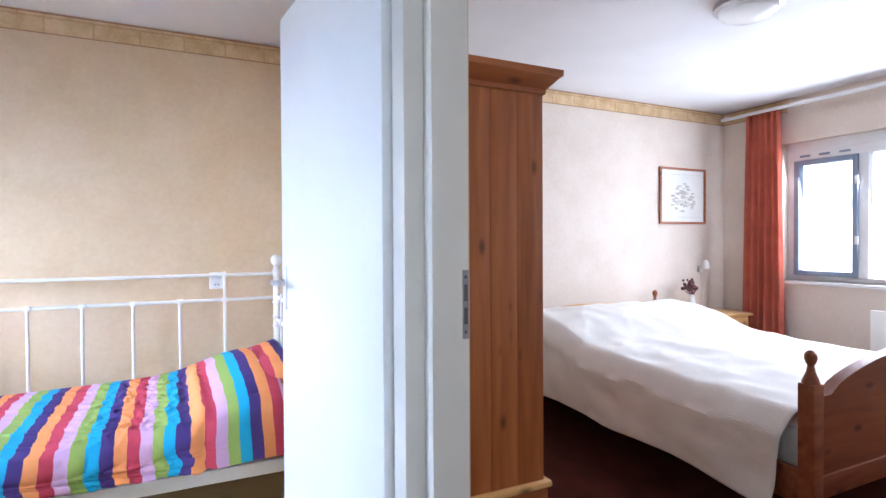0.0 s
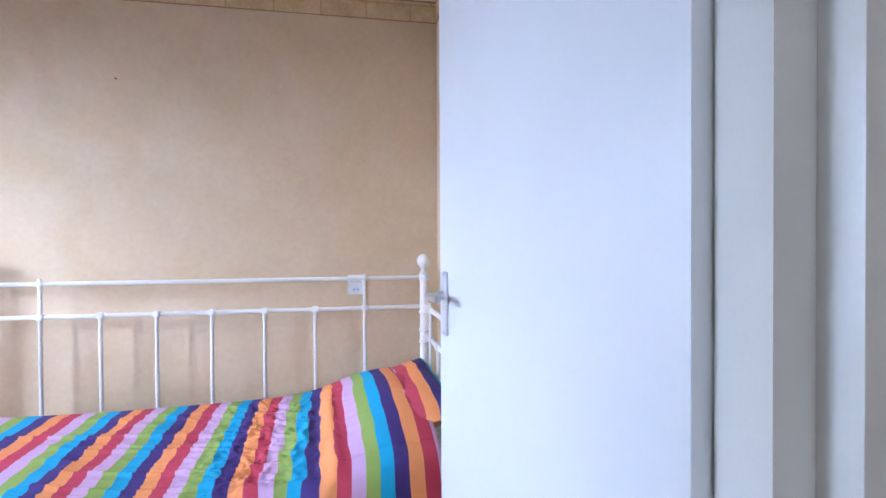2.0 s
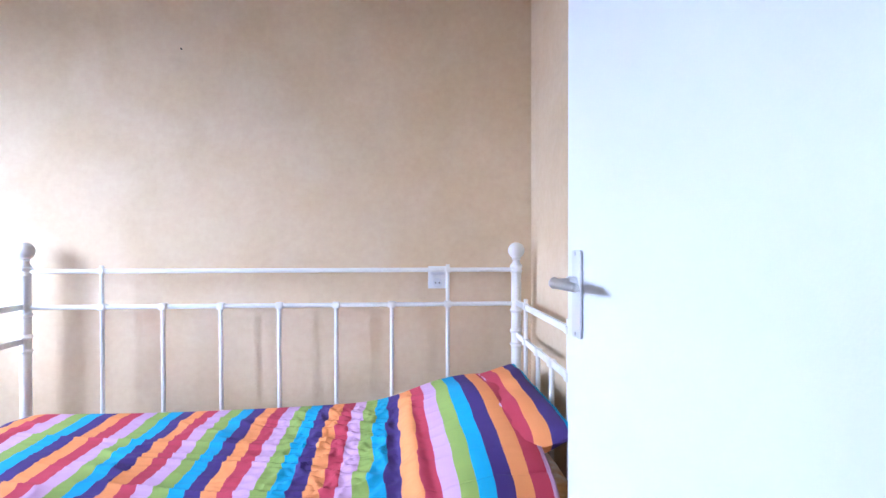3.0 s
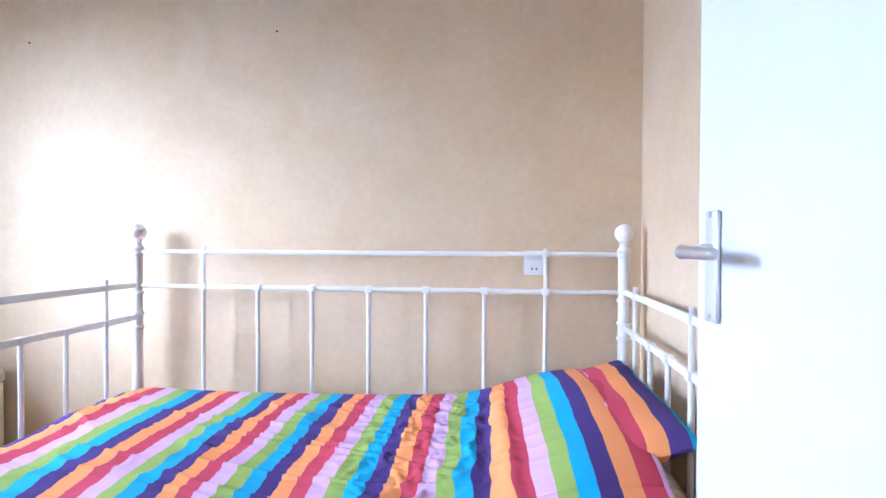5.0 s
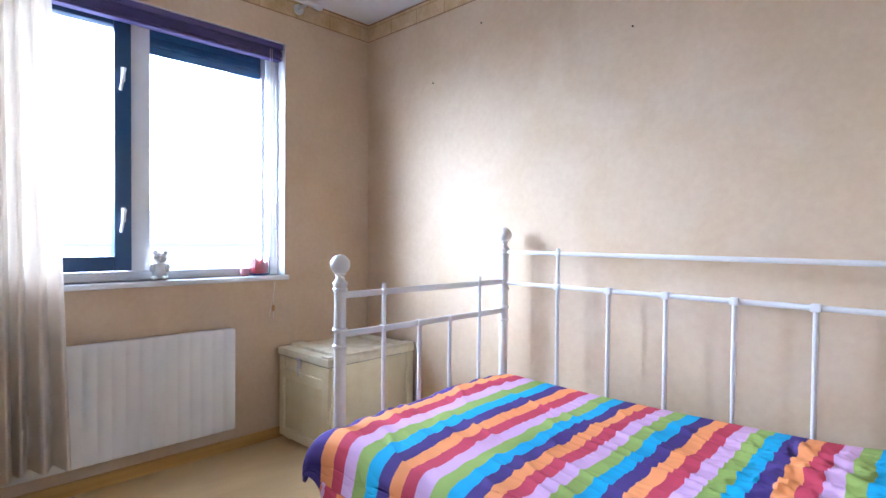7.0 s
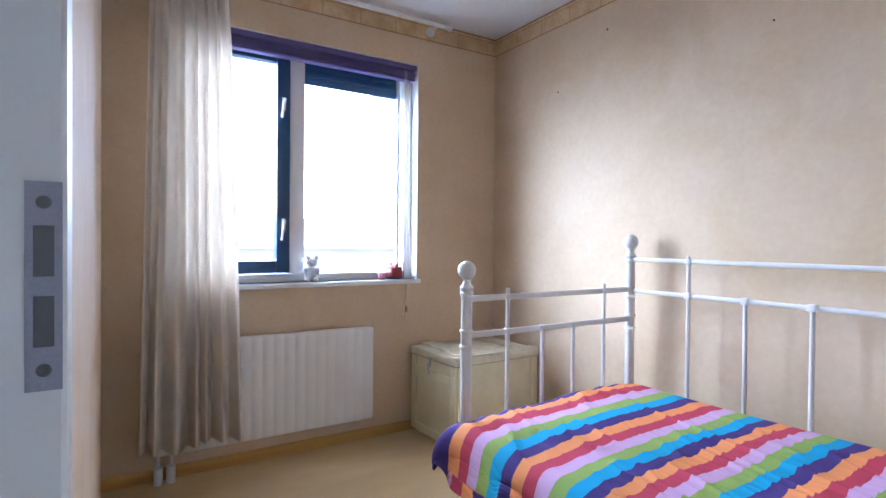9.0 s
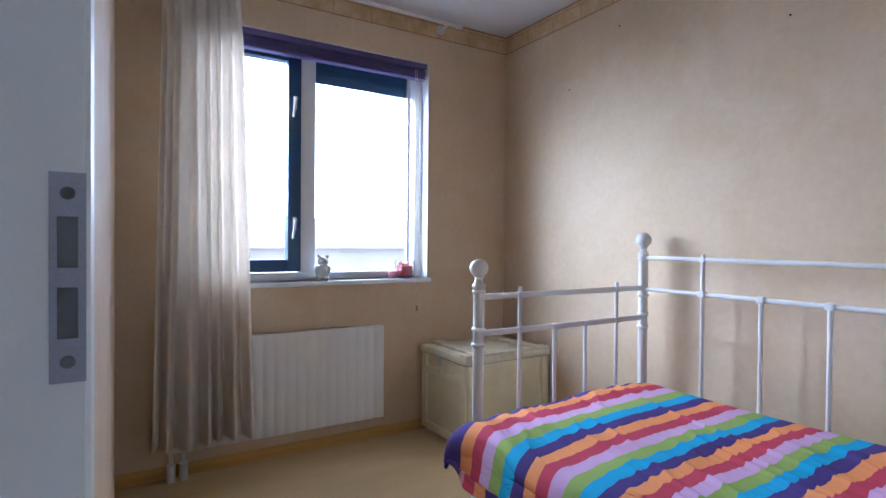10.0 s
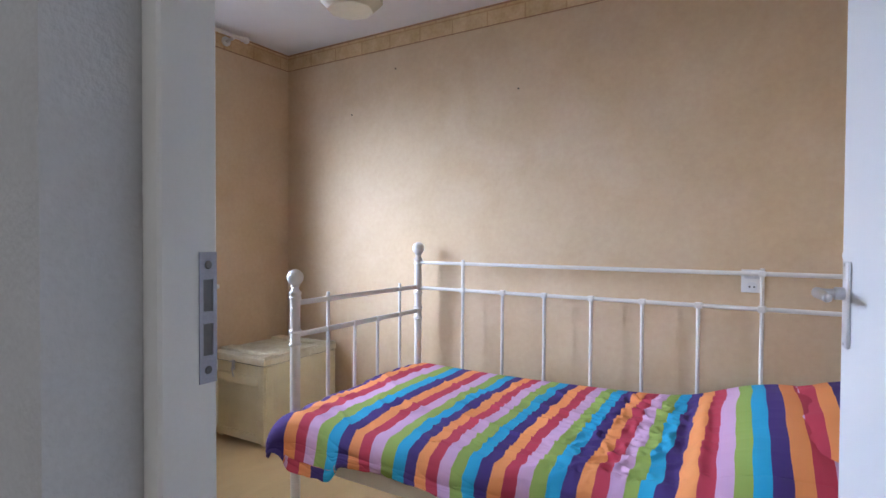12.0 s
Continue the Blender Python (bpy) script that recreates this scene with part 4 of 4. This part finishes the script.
def arched_board(y0, y1, z0, shoulder, crown):
    bm, n = bmesh.new(), 30
    rings = []
    for i in range(n + 1):
        u = i / n
        x = EX0 + 0.04 + (EX1 - EX0 - 0.08) * u
        z = shoulder + (crown - shoulder) * max(0.0, math.sin(math.pi * min(1, max(0, (u - 0.04) / 0.92)))) ** 0.6
        rings.append([bm.verts.new(c) for c in ((x, y0, z0), (x, y1, z0), (x, y1, z), (x, y0, z))])
    for a, b in zip(rings, rings[1:]):
        for k in range(4):
            bm.faces.new((a[k], b[k], b[(k + 1) % 4], a[(k + 1) % 4]))
    bm.faces.new(rings[0])
    bm.faces.new(rings[-1][::-1])
    return bm


part("footboard", arched_board(EY0 - 0.012, EY0 + 0.014, 0.32, 0.66, 0.80), PINE_RED, dbed)
part("footboard_cap", arched_board(EY0 - 0.024, EY0 + 0.024, 0.64, 0.68, 0.82), PINE_RED, dbed)
part("footboard_rail", boxed(EX0 + 0.04, EY0 - 0.022, 0.27, EX1 - 0.04, EY0 + 0.02, 0.36, bevel=0.008), PINE_RED, dbed)
part("headboard", arched_board(EY1 - 0.045, EY1 - 0.015, 0.3, 0.66, 0.76), PINE_PALE, dbed, "paler pine headboard")
for x in (EX0, EX1):
    part("side_rail", boxed(x - 0.013, EY0 + 0.04, 0.24, x + 0.013, EY1 - 0.06, 0.38, bevel=0.005), PINE_RED, dbed)
thing("double_mattress", boxed(EX0 + 0.03, EY0 + 0.04, 0.3, EX1 - 0.03, EY1 - 0.06, 0.54, bevel=0.05), SHEET, "white mattress on the double bed", "mattress")


def spread_point(u, v):
    w, drop = EX1 - EX0 + 0.04, 0.36
    total = w + 2 * drop
    s = u * total
    y = EY0 + 0.09 + (EY1 - 0.06 - EY0 - 0.09) * v
    top = 0.585 + 0.035 * math.sin(v * 2.6) + 0.17 * (1 / (1 + math.exp(-(y - 3.22) / 0.11))) - 0.10 * max(0, (y - 3.72) / 0.2) ** 2
    n = noise.noise(Vector((s * 4, y * 3, 0))) * 0.018 + noise.noise(Vector((s * 2 + y * 5, y * 2 - s * 6, 3))) * 0.016
    fold = 1 - abs(math.sin(y * 9 - s * 7 + 3 * noise.noise(Vector((s * 1.5, y * 1.5, 6)))))
    n += 0.008 * fold ** 3 * (0.4 + 0.6 * min(1.0, max(0.0, (y - 2.4) / 1.0)))
    r = 0.10
    hem = 0.225 + 0.085 * v + 0.012 * math.sin(y * 6)
    if s < drop:
        k = s / drop
        z = hem + (top - r - hem) * k
        x = EX0 - 0.055 - 0.04 * (1 - k) + n * 1.2 - 0.025 * math.sin(y * 8 + k * 2) * (1 - k)
    elif s > drop + w:
        k = (total - s) / drop
        z = hem + (top - r - hem) * k
        x = EX1 + 0.055 + 0.03 * (1 - k) + n
    else:
        q = s - drop
        e = min(q, w - q)
        z = top + n * 0.7
        if e < r * 1.4:
            z -= r * (1 - math.sin(min(1.0, e / (r * 1.4)) * math.pi / 2))
        x = EX0 - 0.055 + (w + 0.07) * q / w
    return x, y, z


bs = thing("bedspread", sheet(spread_point, 150, 110), SHEET, "white bedspread hanging over the double bed", "bedspread")
thicken(bs, 0.006)

ns = empty("nightstand", "small pine nightstand beside the double bed", "nightstand")
part("top", boxed(4.10, 3.60, 0.595, 4.72, 4.0, 0.62, bevel=0.005), PINE_PALE, ns)
part("body", boxed(4.13, 3.63, 0.05, 4.69, 4.0, 0.594, bevel=0.004), PINE_PALE, ns)
part("drawer", boxed(4.15, 3.614, 0.42, 4.67, 3.632, 0.575, bevel=0.004), PINE_PALE, ns)
for x in (4.14, 4.64):
    part("leg", boxed(x, 3.64, 0, x + 0.045, 3.69, 0.052), PINE_PALE, ns)

vase = empty("flower_vase", "glass vase of dried dark red flowers on the nightstand", "vase")
part("vase", lathed([(0.03, 0.62), (0.038, 0.64), (0.034, 0.72), (0.022, 0.76), (0.028, 0.79)], 4.22, 3.86, 18), CERAMIC, vase)
rnd = random.Random(8)
bm = bmesh.new()
for i in range(26):
    a, r, h = rnd.uniform(0, 6.28), rnd.uniform(0.0, 0.085), rnd.uniform(0.83, 0.93)
    x, y = 4.22 + r * math.cos(a), 3.86 + r * math.sin(a)
    rod(bm, (4.22, 3.86, 0.76), (x, y, h), 0.002, 5)
    bmesh.ops.create_icosphere(bm, subdivisions=1, radius=rnd.uniform(0.01, 0.024), matrix=Matrix.Translation((x, y, h)))
part("flowers", bm, FLOWER, vase, "dried red flowers")

pic = empty("framed_print", "brown framed etching hanging above the bed", "picture")
PX0, PX1, PZ0, PZ1, PY = 3.985, 4.60, 1.45, 1.985, Y2
for x0, z0, x1, z1 in ((PX0, PZ0, PX1, PZ0 + 0.022), (PX0, PZ1 - 0.022, PX1, PZ1), (PX0, PZ0 + 0.022, PX0 + 0.022, PZ1 - 0.022), (PX1 - 0.022, PZ0 + 0.022, PX1, PZ1 - 0.022)):
    part("frame_bar", boxed(x0, PY - 0.024, z0, x1, PY - 0.002, z1, bevel=0.004), PINE_X, pic)
part("mount", boxed(PX0 + 0.02, PY - 0.012, PZ0 + 0.02, PX1 - 0.02, PY - 0.004, PZ1 - 0.02), PRINT, pic)
rnd = random.Random(3)
bm = bmesh.new()
for i in range(70):
    a, r = rnd.uniform(0, 6.28), rnd.random() ** 0.7
    x, z = (PX0 + PX1) / 2 + 0.17 * r * math.cos(a), (PZ0 + PZ1) / 2 - 0.02 + 0.14 * r * math.sin(a)
    w = rnd.uniform(0.008, 0.03)
    d = 0.0122 + i * 0.00003
    box(bm, x - w, PY - d, z - w * 0.4, x + w, PY - 0.0118, z + w * 0.4)
part("drawing", bm, INK, pic)
for z in (PZ0 + 0.065, PZ1 - 0.065):
    part("mount_line", boxed(PX0 + 0.07, PY - 0.0125, z, PX1 - 0.07, PY - 0.012, z + 0.003), INK, pic)

wl = empty("wall_lamp", "small white wall lamp with a hanging cord", "wall lamp")
part("base", boxed(4.50, Y2 - 0.03, 0.98, 4.55, Y2 - 0.001, 1.05, bevel=0.008), WHITE, wl)
part("shade", lathed([(0.045, 1.02), (0.03, 1.08), (0.012, 1.1)], 4.525, Y2 - 0.075, 16), WHITE, wl)
b = rodded((4.525, Y2 - 0.02, 0.98), (4.56, Y2 - 0.014, 0.78), 0.003, 6)
rod(b, (4.56, Y2 - 0.014, 0.78), (4.50, Y2 - 0.012, 0.62), 0.003, 6)
part("cord", b, WHITE, wl)

# window of the large bedroom
win2 = empty("window_large_bedroom", "wide white framed window with a dark casement", "window", kind="structure")
G2 = X2 + 0.13
part("window_sill", boxed(X2 - 0.03, VY0 - 0.02, VZ0 - 0.028, X2 + 0.2, VY1 + 0.02, VZ0, bevel=0.004), WHITE_TRIM, win2)
for a, b in ((VY0, VY0 + 0.06), (2.04, 2.12), (2.80, 2.87), (VY1 - 0.06, VY1)):
    part("window_frame", boxed(G2 - 0.05, a, VZ0 + 0.045, G2 + 0.06, b, VZ1 - 0.16, bevel=0.004), WHITE_TRIM, win2)
for a, b in ((VZ0, VZ0 + 0.045), (VZ1 - 0.16, VZ1)):
    part("window_frame", boxed(G2 - 0.05, VY0, a, G2 + 0.06, VY1, b, bevel=0.004), WHITE_TRIM, win2)
cas2 = part("casement", boxed(G2 - 0.07, 2.872, VZ0 + 0.047, G2 + 0.02, 2.912, VZ1 - 0.163, bevel=0.005), BLUE_FLARED, win2, "navy casement, lightened for lens flare")
for a, b, c, d in ((VY1 - 0.105, VZ0 + 0.047, VY1 - 0.062, VZ1 - 0.163), (2.912, VZ0 + 0.047, VY1 - 0.105, VZ0 + 0.09), (2.912, VZ1 - 0.205, VY1 - 0.105, VZ1 - 0.163)):
    part("casement_rail", boxed(G2 - 0.07, a, b, G2 + 0.018, c, d, bevel=0.005), BLUE_FLARED, cas2)
for a, b in ((VY0 + 0.06, 2.04), (2.12, 2.80), (2.92, VY1 - 0.11)):
    p = part("pane", boxed(G2 - 0.004, a, VZ0 + 0.04, G2 + 0.004, b, VZ1 - 0.15), GLASS, win2)
    p.visible_shadow = False
for y in (2.93, 3.09, 3.25):
    part("vent_slot", boxed(G2 - 0.056, y, VZ1 - 0.135, G2 - 0.0495, y + 0.085, VZ1 - 0.115, bevel=0.002), BLUE_FLARED, win2, "dark ventilation slot")
part("frame_bead", boxed(G2 - 0.062, VY0, VZ1 - 0.085, G2 - 0.0495, VY1, VZ1 - 0.072, bevel=0.003), WHITE_TRIM, win2)
for z in (1.25, 1.75):
    part("hinge", boxed(G2 - 0.082, 2.862, z, G2 - 0.06, 2.885, z + 0.07, bevel=0.003), WHITE_TRIM, win2)
cf2 = curtain_sheet(3.35, 3.745, 0.34, 2.45, 6, 0.03, 9, 0.8)
c2 = thing("red_curtain", sheet(lambda u, v: (X2 - 0.13 + cf2(u, v)[0], *cf2(u, v)[1:]), 90, 30), RED_CURTAIN, "brick-red curtain hanging beside the wide window", "curtain")
thicken(c2, 0.003)
rail = empty("curtain_rail", "white curtain rail fixed below the ceiling", "curtain rail")
part("rail", boxed(X2 - 0.155, 0.2, 2.452, X2 - 0.115, 3.95, 2.478, bevel=0.004), WHITE_TRIM, rail)
for y in (0.4, 2.2, 3.9):
    part("bracket", boxed(X2 - 0.15, y - 0.012, 2.474, X2 - 0.003, y + 0.012, 2.49), WHITE_TRIM, rail)
rad2 = empty("large_radiator", "white panel radiator below the wide window", "radiator")
part("panel", boxed(X2 - 0.10, 1.35, 0.16, X2 - 0.05, 2.70, 0.74, bevel=0.006), RADIATOR, rad2)
for y in (1.5, 2.55):
    part("bracket", boxed(X2 - 0.052, y, 0.3, X2 - 0.0, y + 0.03, 0.62), RADIATOR, rad2)
lamp2 = empty("flush_ceiling_lamp", "round flush ceiling lamp with a white glass bowl", "lamp")
part("ring", lathed([(0.165, H), (0.17, H - 0.03), (0.155, H - 0.04)], 2.72, 2.28, 28), STEEL, lamp2)
part("bowl", lathed([(0.15, H - 0.03), (0.14, H - 0.06), (0.10, H - 0.085), (0.04, H - 0.098), (0.004, H - 0.1)], 2.72, 2.28, 28), FROST, lamp2)

# ---------------- outside
structure("ground", boxed(-400, -400, -3.2, 400, 400, -3.05), GRASS, "pale paved ground outside the house", "ground")
house = empty("terraced_house", "long pale house across the street with a grey roof", "house")
part("wall", boxed(-32, -30, -3.05, -24, 45, 0.9), FACADE, house)
bm = bmesh.new()
v = [bm.verts.new(c) for c in ((-23.6, -30.5, 0.9), (-23.6, 45.5, 0.9), (-28, 45.5, 2.35), (-28, -30.5, 2.35), (-32.4, -30.5, 0.9), (-32.4, 45.5, 0.9))]
for f in ((0, 1, 2, 3), (3, 2, 5, 4), (0, 3, 4), (1, 5, 2), (0, 4, 5, 1)):
    bm.faces.new([v[i] for i in f])
part("roof", bm, ROOF, house)
part("gutter", boxed(-23.62, -30.5, 0.82, -23.45, 45.5, 0.95), WHITE_TRIM, house)
